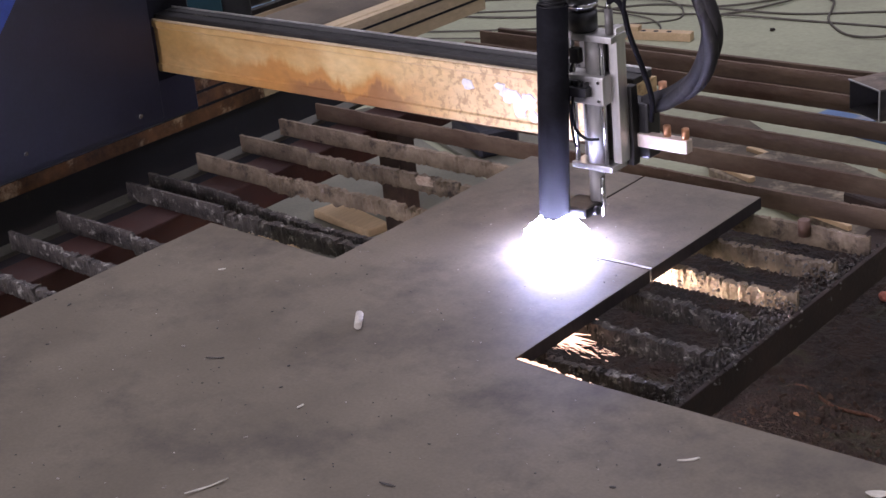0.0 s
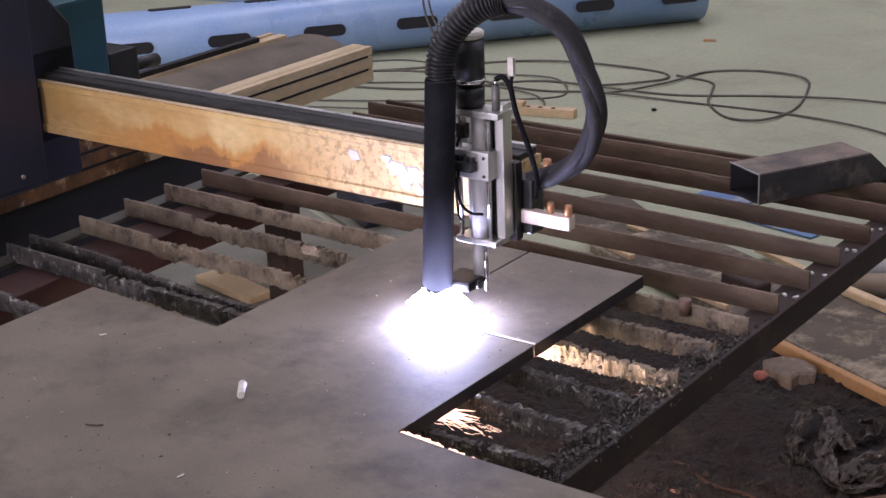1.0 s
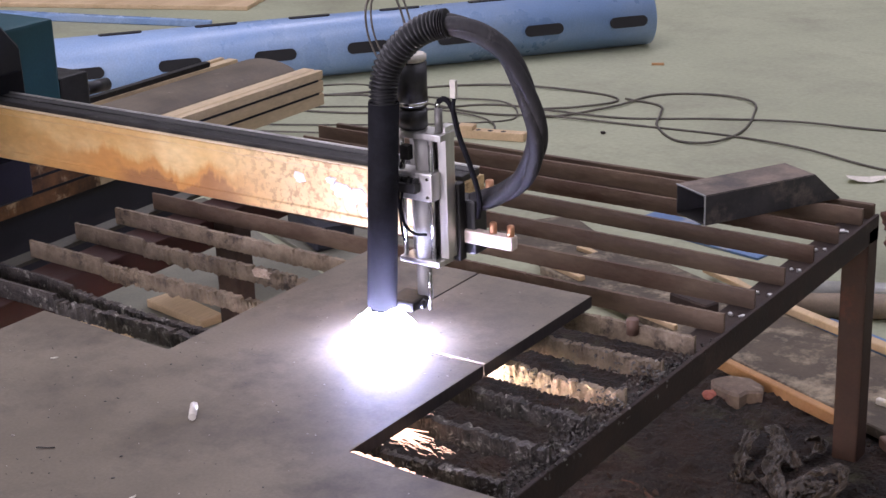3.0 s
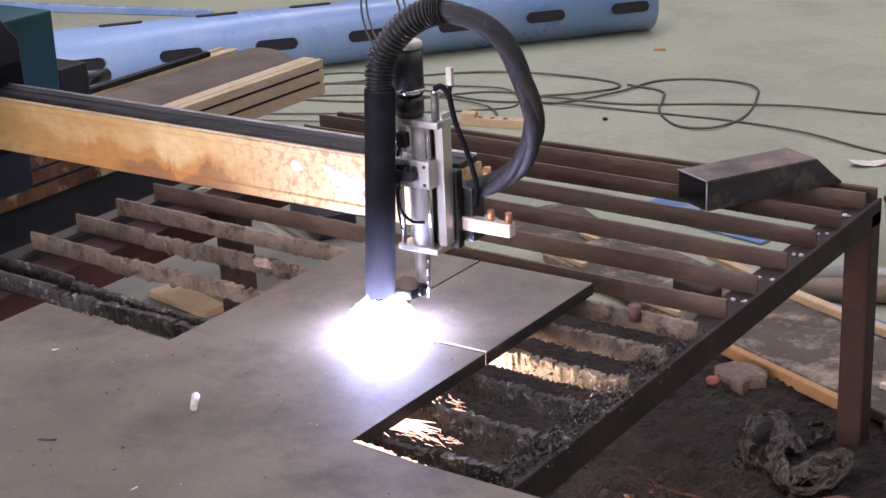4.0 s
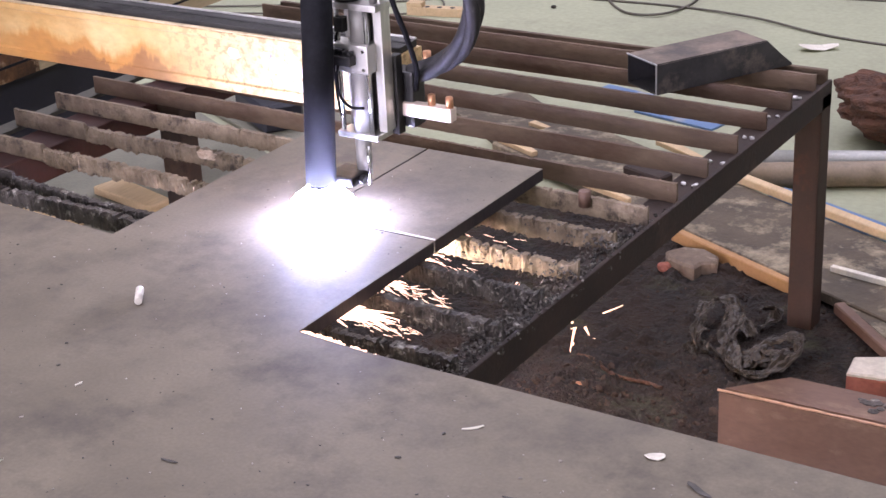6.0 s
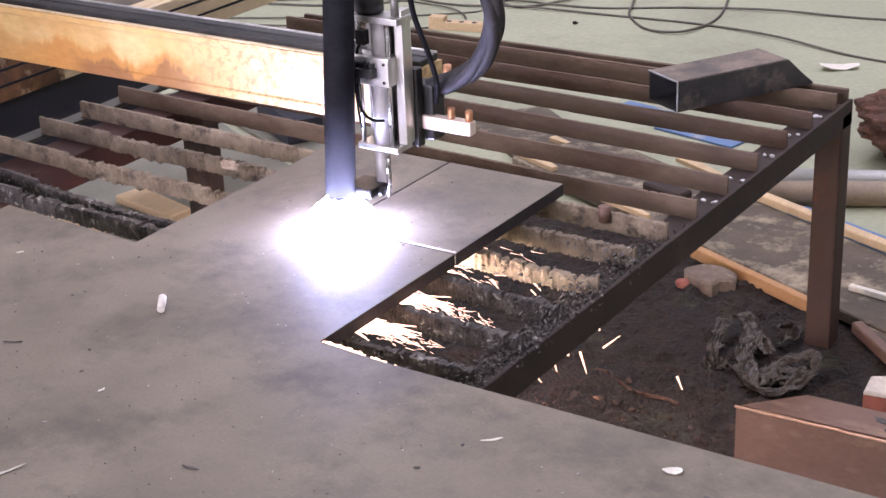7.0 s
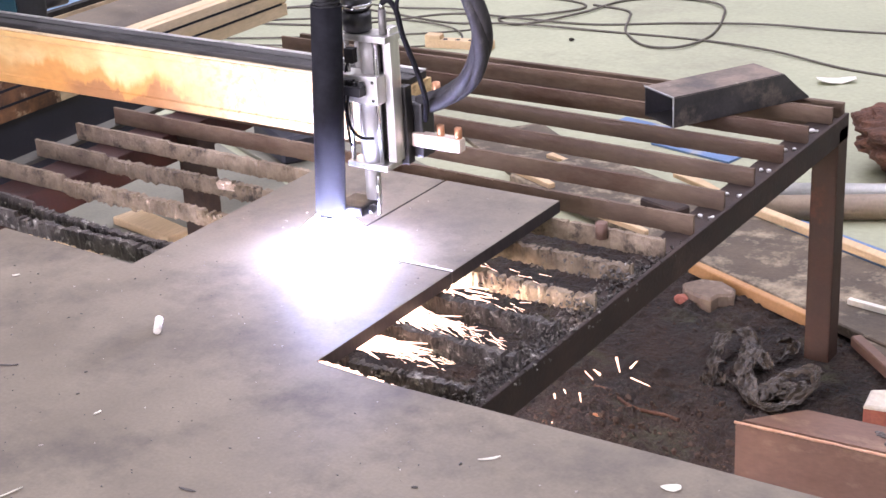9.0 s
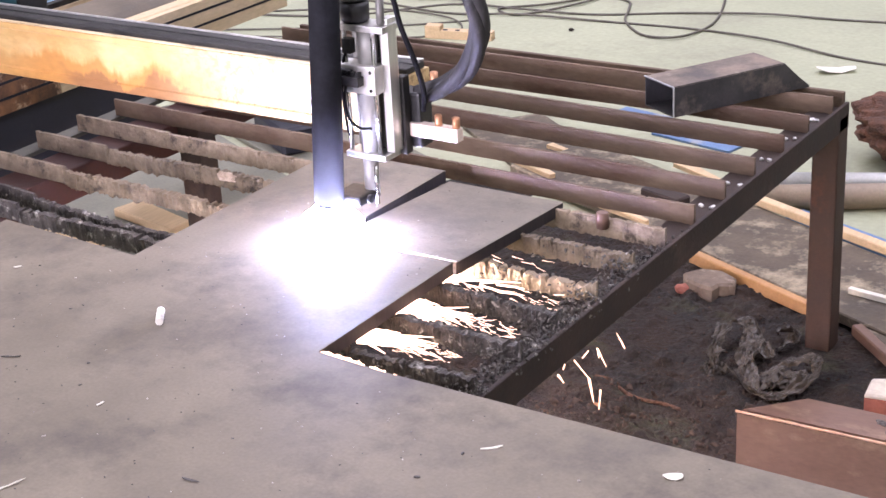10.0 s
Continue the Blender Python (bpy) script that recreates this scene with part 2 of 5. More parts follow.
GREYBOARD = mat("dull grey board", (0.150, 0.148, 0.112), (0.22, 0.215, 0.165), 5, (0.7, 0.9), 0, 0.2, c3=(0.08, 0.075, 0.052), c3_at=0.6)
PAPERTAN = mat("tan crumpled scrap", (0.30, 0.22, 0.15), (0.5, 0.4, 0.3), 40, (0.7, 0.9), 0, 0.4)
ORANGEWOOD = mat("orange plank edge", (0.36, 0.19, 0.075), (0.46, 0.265, 0.12), 14, (0.6, 0.8), 0, 0.2)
PAPER = mat("scrap of white card", (0.68, 0.64, 0.54), (0.78, 0.74, 0.64), 25, (0.7, 0.9), 0, 0.1)
CHALK = mat("white chalk", (0.58, 0.54, 0.46), (0.70, 0.66, 0.57), 60, (0.8, 0.95), 0, 0.2)
BRICK = mat("broken mortar brick", (0.12, 0.088, 0.064), (0.21, 0.163, 0.122), 25, (0.8, 0.95), 0, 0.5, c3=(0.34, 0.27, 0.20), c3_at=0.60, c3_scale=18)
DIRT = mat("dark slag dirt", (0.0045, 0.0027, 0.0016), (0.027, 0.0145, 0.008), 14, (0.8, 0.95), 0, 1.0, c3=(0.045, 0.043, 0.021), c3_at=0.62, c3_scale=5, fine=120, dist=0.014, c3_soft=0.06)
BAG = mat("dirty plastic film", (0.018, 0.013, 0.009), (0.055, 0.041, 0.027), 30, (0.3, 0.55), 0, 0.5, c3=(0.14, 0.105, 0.07), c3_at=0.64)
RUSTLUMP = mat("flaking rust scale", (0.06, 0.028, 0.018), (0.16, 0.075, 0.045), 28, (0.8, 0.95), 0, 1.0, dist=0.01)
CABLE = mat("dusty black cable", (0.065, 0.058, 0.044), (0.12, 0.108, 0.084), 30, (0.5, 0.7), 0, 0.1)
BLUEBOARD = mat("faded blue sheet", (0.08, 0.15, 0.30), (0.13, 0.22, 0.38), 8, (0.5, 0.7), 0, 0.1, c3=(0.28, 0.30, 0.32), c3_at=0.60, c3_scale=12)
GREYPIPE = mat("grey galvanised tube", (0.35, 0.36, 0.34), (0.46, 0.46, 0.43), 12, (0.4, 0.6), 0.3, 0.1)
TANTUBE = mat("dull tan tube", (0.23, 0.18, 0.125), (0.32, 0.26, 0.19), 8, (0.5, 0.8), 0, 0.15, c3=(0.12, 0.09, 0.06), c3_at=0.6)
REDPAINT = mat("faded red brick", (0.26, 0.085, 0.06), (0.36, 0.13, 0.09), 20, (0.7, 0.9), 0, 0.3)
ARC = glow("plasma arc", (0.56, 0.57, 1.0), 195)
JET = glow("molten steel jet", (1.0, 0.74, 0.62), 2100)
SPRAY = glow("spray of molten steel", (1.0, 0.60, 0.47), 4.2)
SPARK = glow("white-hot metal", (1.0, 0.60, 0.42), 3.0)
BLACK.node_tree.nodes["Principled BSDF"].inputs["Specular IOR Level"].default_value = 0.08


# ---- mesh helpers ----
def box_bm(x0, x1, y0, y1, z0, z1, bevel=0.0, bm=None):
    bm = bm or bmesh.new()
    m = Matrix.Translation(((x0 + x1) / 2, (y0 + y1) / 2, (z0 + z1) / 2)) @ Matrix.Diagonal((x1 - x0, y1 - y0, z1 - z0, 1))
    r = bmesh.ops.create_cube(bm, size=1, matrix=m)
    if bevel:
        es = list({e for v in r["verts"] for e in v.link_edges})
        bmesh.ops.bevel(bm, geom=es, offset=bevel, segments=2, affect="EDGES", profile=0.6)
    return bm


def cyl_bm(p, q, r, seg=24, r2=None, bevel=0.0, bm=None):
    bm = bm or bmesh.new()
    p, q = Vector(p), Vector(q)
    d = q - p
    m = Matrix.Translation((p + q) / 2) @ d.to_track_quat("Z", "Y").to_matrix().to_4x4()
    res = bmesh.ops.create_cone(bm, cap_ends=True, segments=seg, radius1=r, radius2=r if r2 is None else r2, depth=d.length, matrix=m)
    if bevel:
        es = [e for e in {e for v in res["verts"] for e in v.link_edges} if any(len(f.verts) > 4 for f in e.link_faces)]
        bmesh.ops.bevel(bm, geom=es, offset=bevel, segments=2, affect="EDGES")
    for f in bm.faces:
        f.smooth = len(f.verts) <= 4
    return bm


def curve_pts(pts, n=8):
    """A smooth line through the points."""
    P = [Vector(p) for p in pts]
    P = [2 * P[0] - P[1]] + P + [2 * P[-1] - P[-2]]
    out = []
    for i in range(1, len(P) - 2):
        a, b, c, d = P[i - 1:i + 3]
        for k in range(n):
            t = k / n
            out.append(0.5 * (2 * b + (c - a) * t + (2 * a - 5 * b + 4 * c - d) * t * t + (3 * b - a - 3 * c + d) * t ** 3))
    out.append(P[-2])
    return out


def sweep_bm(line, radius, seg=10, bm=None):
    """A round tube along a line; radius: a number or a function of the way along, 0 to 1."""
    bm = bm or bmesh.new()
    rings, up = [], Vector((0.31, 0.2, 0.93))
    for i, p in enumerate(line):
        t = (line[min(i + 1, len(line) - 1)] - line[max(i - 1, 0)]).normalized()
        a = t.cross(up)
        a = a.normalized() if a.length > 1e-4 else t.orthogonal().normalized()
        b = t.cross(a)
        up = -b if b.dot(up) < 0 else b
        r = radius(i / (len(line) - 1)) if callable(radius) else radius
        rings.append([bm.verts.new(p + (a * math.cos(u) + up.cross(t).cross(t) * 0 + t.cross(a) * math.sin(u)) * r)
                      for u in (2 * math.pi * k / seg for k in range(seg))])
    for A, B in zip(rings, rings[1:]):
        for k in range(seg):
            f = bm.faces.new((A[k], A[(k + 1) % seg], B[(k + 1) % seg], B[k]))
            f.smooth = True
    bm.faces.new(rings[0][::-1])
    bm.faces.new(rings[-1])
    bmesh.ops.recalc_face_normals(bm, faces=bm.faces[:])
    return bm


def prism_bm(pts, z0, z1, bevel=0.0, bm=None):
    """A flat outline (x, y) raised from z0 to z1."""
    bm = bm or bmesh.new()
    lo = [bm.verts.new((x, y, z0)) for x, y in pts]
    hi = [bm.verts.new((x, y, z1)) for x, y in pts]
    n = len(pts)
    bm.faces.new(lo[::-1])
    top = bm.faces.new(hi)
    for i in range(n):
        bm.faces.new((lo[i], lo[(i + 1) % n], hi[(i + 1) % n], hi[i]))
    bmesh.ops.recalc_face_normals(bm, faces=bm.faces[:])
    if bevel:
        bmesh.ops.bevel(bm, geom=list(top.edges), offset=bevel, segments=1, affect="EDGES")
    return bm


def root_of(ob):
    while ob.parent:
        ob = ob.parent
    return ob


def part(name, bm, material, parent=None, label="", smooth=False):
    """Links a bmesh, given in world places, as one mesh object under a thing or a part."""
    me = bpy.data.meshes.new(name)
    if parent:
        bm.transform(root_of(parent).matrix_basis.inverted())
    if smooth:
        for f in bm.faces:
            f.smooth = True
    bm.to_mesh(me)
    bm.free()
    me.materials.append(material)
    ob = new(name, me)
    ob.parent = parent
    if label:
        ob["label"] = label
    return ob


def thing(name, at, label, category, group="", turn=0.0):
    ob = new(name)
    ob.empty_display_size = 0.05
    ob.matrix_basis = pose(*at, 0, 0, turn)
    return tagged(ob, label, category, group)


def solid(name, bm, material, label, category, group="", kind="", smooth=False):
    """A thing of one mesh, with its origin at its base."""
    xs = [v.co.copy() for v in bm.verts]
    c = Vector((sum(v.x for v in xs) / len(xs), sum(v.y for v in xs) / len(xs), min(v.z for v in xs)))
    bm.transform(Matrix.Translation(-c))
    ob = part(name, bm, material, None, smooth=smooth)
    ob.location = c
    return tagged(ob, label, category, group, kind)


def structure(name, bm, material, label=""):
    return tagged(part(name, bm, material), label, "", "", "structure")


H = 0.5          # top of the steel plate
T = 0.018        # its thickness
ARC_AT = (-0.150, 0.294)

# ---- hall ----
structure("floor", box_bm(-12, 12, -8, 18, -0.2, 0.0), FLOOR, "dusty green-grey concrete workshop floor")


# unseen walls and roof added to enclose the light; their openings are assumed
def hall():
    h, t = 6.4, 0.3
    structure("wall_north", box_bm(-12, 12, 18, 18 + t, 0, h), PLASTER)
    structure("wall_west", box_bm(-12 - t, -12, -8, 18, 0, h), PLASTER)
    structure("wall_east", box_bm(12, 12 + t, -8, 18, 0, h), PLASTER)
    bm = box_bm(-12, -5, -8 - t, -8, 0, h)
    box_bm(1, 12, -8 - t, -8, 0, h, bm=bm)
    box_bm(-5, 1, -8 - t, -8, 4.2, h, bm=bm)
    structure("wall_south", bm, PLASTER, "unseen plaster wall with an assumed open gate")
    bm = bmesh.new()
    for x0, x1 in ((-12, -4), (-2, 2), (4, 12)):
        box_bm(x0, x1, -8, 18, h, h + 0.2, bm=bm)
    for x0, x1 in ((-4, -2), (2, 4)):
        box_bm(x0, x1, -8, -2.2, h, h + 0.2, bm=bm)
        box_bm(x0, x1, 12.2, 18, h, h + 0.2, bm=bm)
    structure("ceiling", bm, PLASTER, "unseen hall roof with two assumed roof lights")


hall()


# ---- cutting table ----
table = thing("cutting_table", (-0.38, 0.3, 0), "low rusty steel cutting table with upright slats", "table")
bm = box_bm(0.183, 0.190, -1.05, 1.262, 0.415, 0.460, 0.002)
box_bm(0.135, 0.1835, -1.05, 1.262, 0.4435, 0.451, 0.001, bm)
part("frame_rail", bm, RAIL, table, "dark brown steel angle rail")
part("slat_ledge", box_bm(-1.004, -0.968, -1.05, 1.262, 0.4435, 0.451, 0.001), LEDGE, table, "grey-green flat bar ledge")
part("cross_channel", box_bm(-0.93, -0.845, -1.05, 1.262, 0.395, 0.450, 0.004), PRIMER, table, "red-primed channel under the slats")
part("frame_rail", box_bm(-0.985, 0.182, 1.252, 1.262, 0.40, 0.478, 0.002), SLAT, table)
part("frame_rail", box_bm(-0.985, 0.182, -1.06, -1.05, 0.40, 0.47, 0.002), RAIL, table)
for x, y in ((0.143, 1.214), (0.143, -0.95)):
    part("leg", box_bm(x, x + 0.047, y, y + 0.047, 0, 0.443, 0.004), LEG, table, "rust-brown square tube leg")
for x, y in ((-0.842, 0.700), (-0.842, -0.95)):
    part("leg", box_bm(x, x + 0.050, y, y + 0.045, 0, 0.451, 0.004), RAIL, table, "dark brown square tube leg")


def skew(x):
    """The slats run slightly askew to the plate's edges."""
    return 0.012 + 0.0305 * (0.172 - x)


def bent(k, x):
    """Two burnt slats lean towards each other beyond the plate."""
    u = max(0.0, min(1.0, (-0.12 - x) / 0.34))
    if k == 11:
        return 0.040 * u
    if k == 12:
        return -0.040 * u + 0.028 * max(0.0, min(1.0, (-0.52 - x) / 0.3))
    return 0.0


def slat_bm(y, x0, x1, ruin, seed):
    """A flat bar on edge: jagged, slag-crusted top where the torch has burnt it."""
    rnd = random.Random(seed)
    bm = bmesh.new()
    n, rows = 460, 6
    z0, top = 0.452, H - T
    grid = {}
    hgt = 0.0
    for i in range(n + 1):
        x = x0 + (x1 - x0) * i / n
        r = ruin(x)
        hgt = 0.6 * hgt + 0.4 * rnd.random()
        low = 0.5 + 0.9 * noise.noise(Vector((x * 6, y * 31, 2)))
        cut = r * (0.008 * hgt + 0.005 * max(0.0, low) + (0.009 if rnd.random() < 0.05 else 0))
        hang = r * (0.010 * max(0.0, noise.noise(Vector((x * 55, y * 13, 5)))) + 0.004 * rnd.random())
        for j in range(rows + 1):
            z = z0 - hang + (top - cut - z0 + hang) * j / rows
            up = j / rows
            drip = max(0.0, noise.noise(Vector((x * 120, y * 20 + 3, z * 14))) + 0.5 * noise.noise(Vector((x * 260, y * 9, z * 45))) + 0.16)
            th = 0.0024 + r * (0.35 + 0.65 * up) * (0.0010 + 0.0062 * drip + 0.0016 * rnd.random())
            sway = 0.004 * noise.noise(Vector((x * 3, y * 7, 0))) + (skew(x) if y < 1.2 else 0) + bent(seed, x)
            grid[i, j, 0] = bm.verts.new((x, y - th + sway, z))
            grid[i, j, 1] = bm.verts.new((x, y + th + sway, z))
    for i in range(n):
        for j in range(rows):
            bm.faces.new((grid[i, j, 0], grid[i + 1, j, 0], grid[i + 1, j + 1, 0], grid[i, j + 1, 0]))
            bm.faces.new((grid[i, j, 1], grid[i, j + 1, 1], grid[i + 1, j + 1, 1], grid[i + 1, j, 1]))
        bm.faces.new((grid[i, rows, 0], grid[i + 1, rows, 0], grid[i + 1, rows, 1], grid[i, rows, 1]))
        bm.faces.new((grid[i, 0, 0], grid[i, 0, 1], grid[i + 1, 0, 1], grid[i + 1, 0, 0]))
    for i in (0, n):
        for j in range(rows):
            q = (grid[i, j, 0], grid[i, j + 1, 0], grid[i, j + 1, 1], grid[i, j, 1])
            bm.faces.new(q if i == 0 else q[::-1])
    return bm


def weld_bead(x, y, seed):
    """Two bright lumps of weld between a slat's foot and the rail."""
    rnd = random.Random(seed)
    bm = bmesh.new()
    for dx in (-0.008, 0.007):
        m = Matrix.LocRotScale((x + dx + rnd.gauss(0, 0.002), y + rnd.gauss(0, 0.004), 0.453), Euler((0, 0, rnd.random() * 6)), (1.3, 0.8, 0.7))
        res = bmesh.ops.create_icosphere(bm, subdivisions=2, radius=rnd.uniform(0.003, 0.0055), matrix=m)
        for v in res["verts"]:
            v.co += Vector((rnd.gauss(0, 1), rnd.gauss(0, 1), rnd.gauss(0, 1))) * 0.0005
    part("weld", bm, WELD_GLINT, table, "bright weld lumps")


SLAT_Y = [-0.95 + 0.1 * k + 0.004 * math.sin(k * 2.3) for k in range(16)] + [0.646, 0.752, 0.867, 0.983, 1.089, 1.214]
for k, y in enumerate(SLAT_Y):
    worn = max(0.06, min(1.0, (0.68 - y) / 0.25))
    end = -0.978 if y < 1.2 else -1.0
    ob = part("slat", slat_bm(y, end, 0.178, (lambda x, w=worn: w * (1.0 if -0.80 + 0.06 * math.sin(w * 9 + k) < x < 0.175 else 0.12) + 0.04), k), SLAG if y < 0.30 else LITSLAT if y < 0.60 else SLAT, table)
    if 0.6 < y < 1.2:
        weld_bead(0.166, y + 0.078, k)


def crust():
    """Lumps of slag along the burnt slats' outer ends."""
    rnd = random.Random(9)
    bm = bmesh.new()
    for y in SLAT_Y:
        if not 0.0 < y < 0.5:
            continue
        for k in range(280):
            end = k % 2 == 0
            x = rnd.triangular(0.12, 0.184, 0.178) if end else rnd.uniform(0.0, 0.180)
            yy = y + skew(x) + (rnd.gauss(0, 0.011) if end else rnd.gauss(0, 0.0045))
            z, r = 0.447 + rnd.random() * (0.022 if end else 0.030), rnd.uniform(0.0008, 0.0026)
            m = Matrix.LocRotScale((x, yy, z), Euler((rnd.random() * 6, rnd.random() * 6, 0)), (rnd.uniform(0.5, 0.9), rnd.uniform(0.5, 0.9), rnd.uniform(1.0, 2.6)))
            res = bmesh.ops.create_icosphere(bm, subdivisions=1, radius=r, matrix=m)
            for v in res["verts"]:
                v.co += Vector((rnd.gauss(0, 1), rnd.gauss(0, 1), rnd.gauss(0, 1))) * r * 0.25
    for n, y in enumerate(SLAT_Y):
        if not -0.3 < y < 0.3:
            continue
        for k in range(60):
            x = rnd.uniform(-0.86, -0.42)
            r = rnd.uniform(0.0010, 0.0030)
            res = bmesh.ops.create_icosphere(bm, subdivisions=1, radius=r, matrix=Matrix.LocRotScale((x, y + skew(x) + bent(n, x) + rnd.gauss(0, 0.004), 0.455 + rnd.random() * 0.018), None, (0.8, 0.6, rnd.uniform(0.8, 1.4))))
            for v in res["verts"]:
                v.co += Vector((rnd.gauss(0, 1), rnd.gauss(0, 1), rnd.gauss(0, 1))) * r * 0.2
    ob = part("slag_crust", bm, CRUST, table, "crusted slag lumps on the burnt slats")
    ob["kind"] = "stuff"


crust()


def rail_crust():
    """Dark spatter caked along the rail's upper lip beside the burnt slats."""
    rnd = random.Random(19)
    bm = bmesh.new()
    for k in range(520):
        y = rnd.triangular(-0.10, 0.66, 0.18)
        r = rnd.uniform(0.0010, 0.0030)
        m = Matrix.LocRotScale((rnd.uniform(0.174, 0.1895), y, 0.458 + rnd.uniform(-0.012, 0.004)), Euler((rnd.random() * 6, rnd.random() * 6, 0)), (0.8, rnd.uniform(0.7, 1.6), rnd.uniform(0.7, 1.5)))
        res = bmesh.ops.create_icosphere(bm, subdivisions=1, radius=r, matrix=m)
        for v in res["verts"]:
            v.co += Vector((rnd.gauss(0, 1), rnd.gauss(0, 1), rnd.gauss(0, 1))) * r * 0.25
    for k in range(900):
        r = rnd.uniform(0.0010, 0.0034)
        m = Matrix.LocRotScale((rnd.uniform(0.137, 0.183), rnd.triangular(-0.10, 0.64, 0.20), 0.4512 + rnd.random() * 0.003), Euler((rnd.random() * 6, rnd.random() * 6, 0)), (1, rnd.uniform(0.7, 1.5), rnd.uniform(0.5, 1.2)))
        res = bmesh.ops.create_icosphere(bm, subdivisions=1, radius=r, matrix=m)
        for v in res["verts"]:
            v.co += Vector((rnd.gauss(0, 1), rnd.gauss(0, 1), rnd.gauss(0, 1))) * r * 0.25
    ob = part("rail_spatter", bm, SLAG, table, "black spatter caked on the rail")
    ob["kind"] = "stuff"


rail_crust()
# a stub bolt welded on one slat
part("stub_bolt", cyl_bm((0.082, 0.558, 0.466), (0.082, 0.558, 0.490), 0.009, 16, bevel=0.001), RUSTTUBE, table, "rusty stub bolt")

# ---- steel plate ----
bm = prism_bm([(0, 0.0), (0.0, 0.2925), (-0.1985, 0.2925), (-0.1985, 0.586), (-0.408, 0.588), (-0.406, 0.124), (-0.67, 0.142),
               (-0.68, -1.0), (0.80, -1.0), (0.80, -0.014), (0.1, -0.008)], H - T, H, 0.0006)
plate = solid("steel_plate", bm, PLATE, "large grey-brown mill-scale steel plate on the slats", "steel plate")
plate.data.materials.append(PLATE_EDGE)
offcut = solid("cut_piece", prism_bm([(0.0, 0.2955), (0.0, 0.5855), (-0.1955, 0.586), (-0.1955, 0.2955)], H - T, H, 0.0006), PLATE,
               "rectangular steel piece being cut free of the plate", "steel plate")
offcut.data.materials.append(PLATE_EDGE)
for ob in (plate, offcut):
    for p in ob.data.polygons:
        p.material_index = 0 if p.normal.z > 0.5 else 1

# added pale strip: arc light glinting on the cut edge, put into colour
part("kerf_glint", prism_bm([(-0.190, 0.2955), (0.0, 0.2955), (0.0, 0.2975), (-0.190, 0.2975)], H, H + 0.0016), WELD_GLINT, offcut, "pale strip for arc light caught along the cut")

# ---- cutting machine: fixed body on its guide rail ----
rail = thing("guide_rail", (-1.385, 0.3, 0.0), "cream aluminium guide rail with an oily brown top", "machine rail")


def guide_rail():
    bm = bmesh.new()
    x0, x1, z0, z1, ya, yb = -1.54, -1.228, 0.43, 0.51, -0.9, 1.52
    prof = [(x0, z0), (x1, z0), (x1, z0 + 0.026), (x1 - 0.006, z0 + 0.029), (x1, z0 + 0.032), (x1, z0 + 0.056), (x1 - 0.006, z0 + 0.059), (x1, z0 + 0.062),
            (x1, z1), (x1 - 0.016, z1), (x1 - 0.02, z1 - 0.006), (x1 - 0.026, z1), (x1 - 0.055, z1), (x1 - 0.06, z1 - 0.02),
            (x0 + 0.06, z1 - 0.02), (x0 + 0.055, z1), (x0 + 0.03, z1), (x0 + 0.026, z1 - 0.012), (x0 + 0.016, z1 - 0.012), (x0 + 0.012, z1), (x0, z1)]
    for p, q, m in ((ya, 0.80, GUIDE_RUST), (0.802, yb, GUIDE)):
        bm = bmesh.new()
        a = [bm.verts.new((x, p, z)) for x, z in prof]
        b = [bm.verts.new((x, q, z)) for x, z in prof]
        for i in range(len(prof)):
            j = (i + 1) % len(prof)
            bm.faces.new((a[i], a[j], b[j], b[i]))
        bm.faces.new(a[::-1])
        bm.faces.new(b)
        bmesh.ops.recalc_face_normals(bm, faces=bm.faces[:])
        length = part("profile", bm, m, rail, "rusty brown rail length" if p < 0 else "cream rail length")
        # dark strips put the shade of the side grooves into colour
        for z in (z0 + 0.029, z0 + 0.059):
            part("groove", box_bm(x1 - 0.005, x1 + 0.0008, p + 0.002, q - (0.002 if p < 0 else 0.018), z - 0.0022, z + 0.0022), DARK, length, "dark strip for the shade in the rail groove")
    bm = bmesh.new()
    xm, w, zc = (x0 + x1) / 2, 0.094, z1 - 0.02
    line = []
    for k in range(13):
        u = math.pi * k / 12
        line.append((xm - w * math.cos(u), zc + 0.034 * math.sin(u)))
    a = [bm.verts.new((x, ya, z)) for x, z in line]
    b = [bm.verts.new((x, yb - 0.012, z)) for x, z in line]
    for i in range(12):
        bm.faces.new((a[i], b[i], b[i + 1], a[i + 1])).smooth = True
    bm.faces.new(a)
    bm.faces.new(b[::-1])
    bmesh.ops.recalc_face_normals(bm, faces=bm.faces[:])
    part("domed_top", bm, GUIDE_TOP, rail, "oily brown domed cover")
    part("rack", box_bm(x0 + 0.032, x0 + 0.05, ya, yb - 0.09, z1, z1 + 0.012, 0.002), BLACK_STEEL, rail, "black toothed rack")
    # added dark beam and legs: fill the shaded void below the rail
    part("stand", box_bm(x0 + 0.02, x1 - 0.012, ya, 1.07, 0.25, 0.43, 0.006), NAVY, rail, "dark stand beam added to fill the shaded void under the rail")
    for y in (-0.8, 0.25):
        part("stand_leg", box_bm(x0 + 0.03, x0 + 0.11, y, y + 0.08, 0.0, 0.25, 0.004), NAVY, rail)


guide_rail()

body = thing("cutting_machine", (-1.3, 0.2, 0.51), "dark navy cutting machine cabinet riding on the guide rail", "machine")


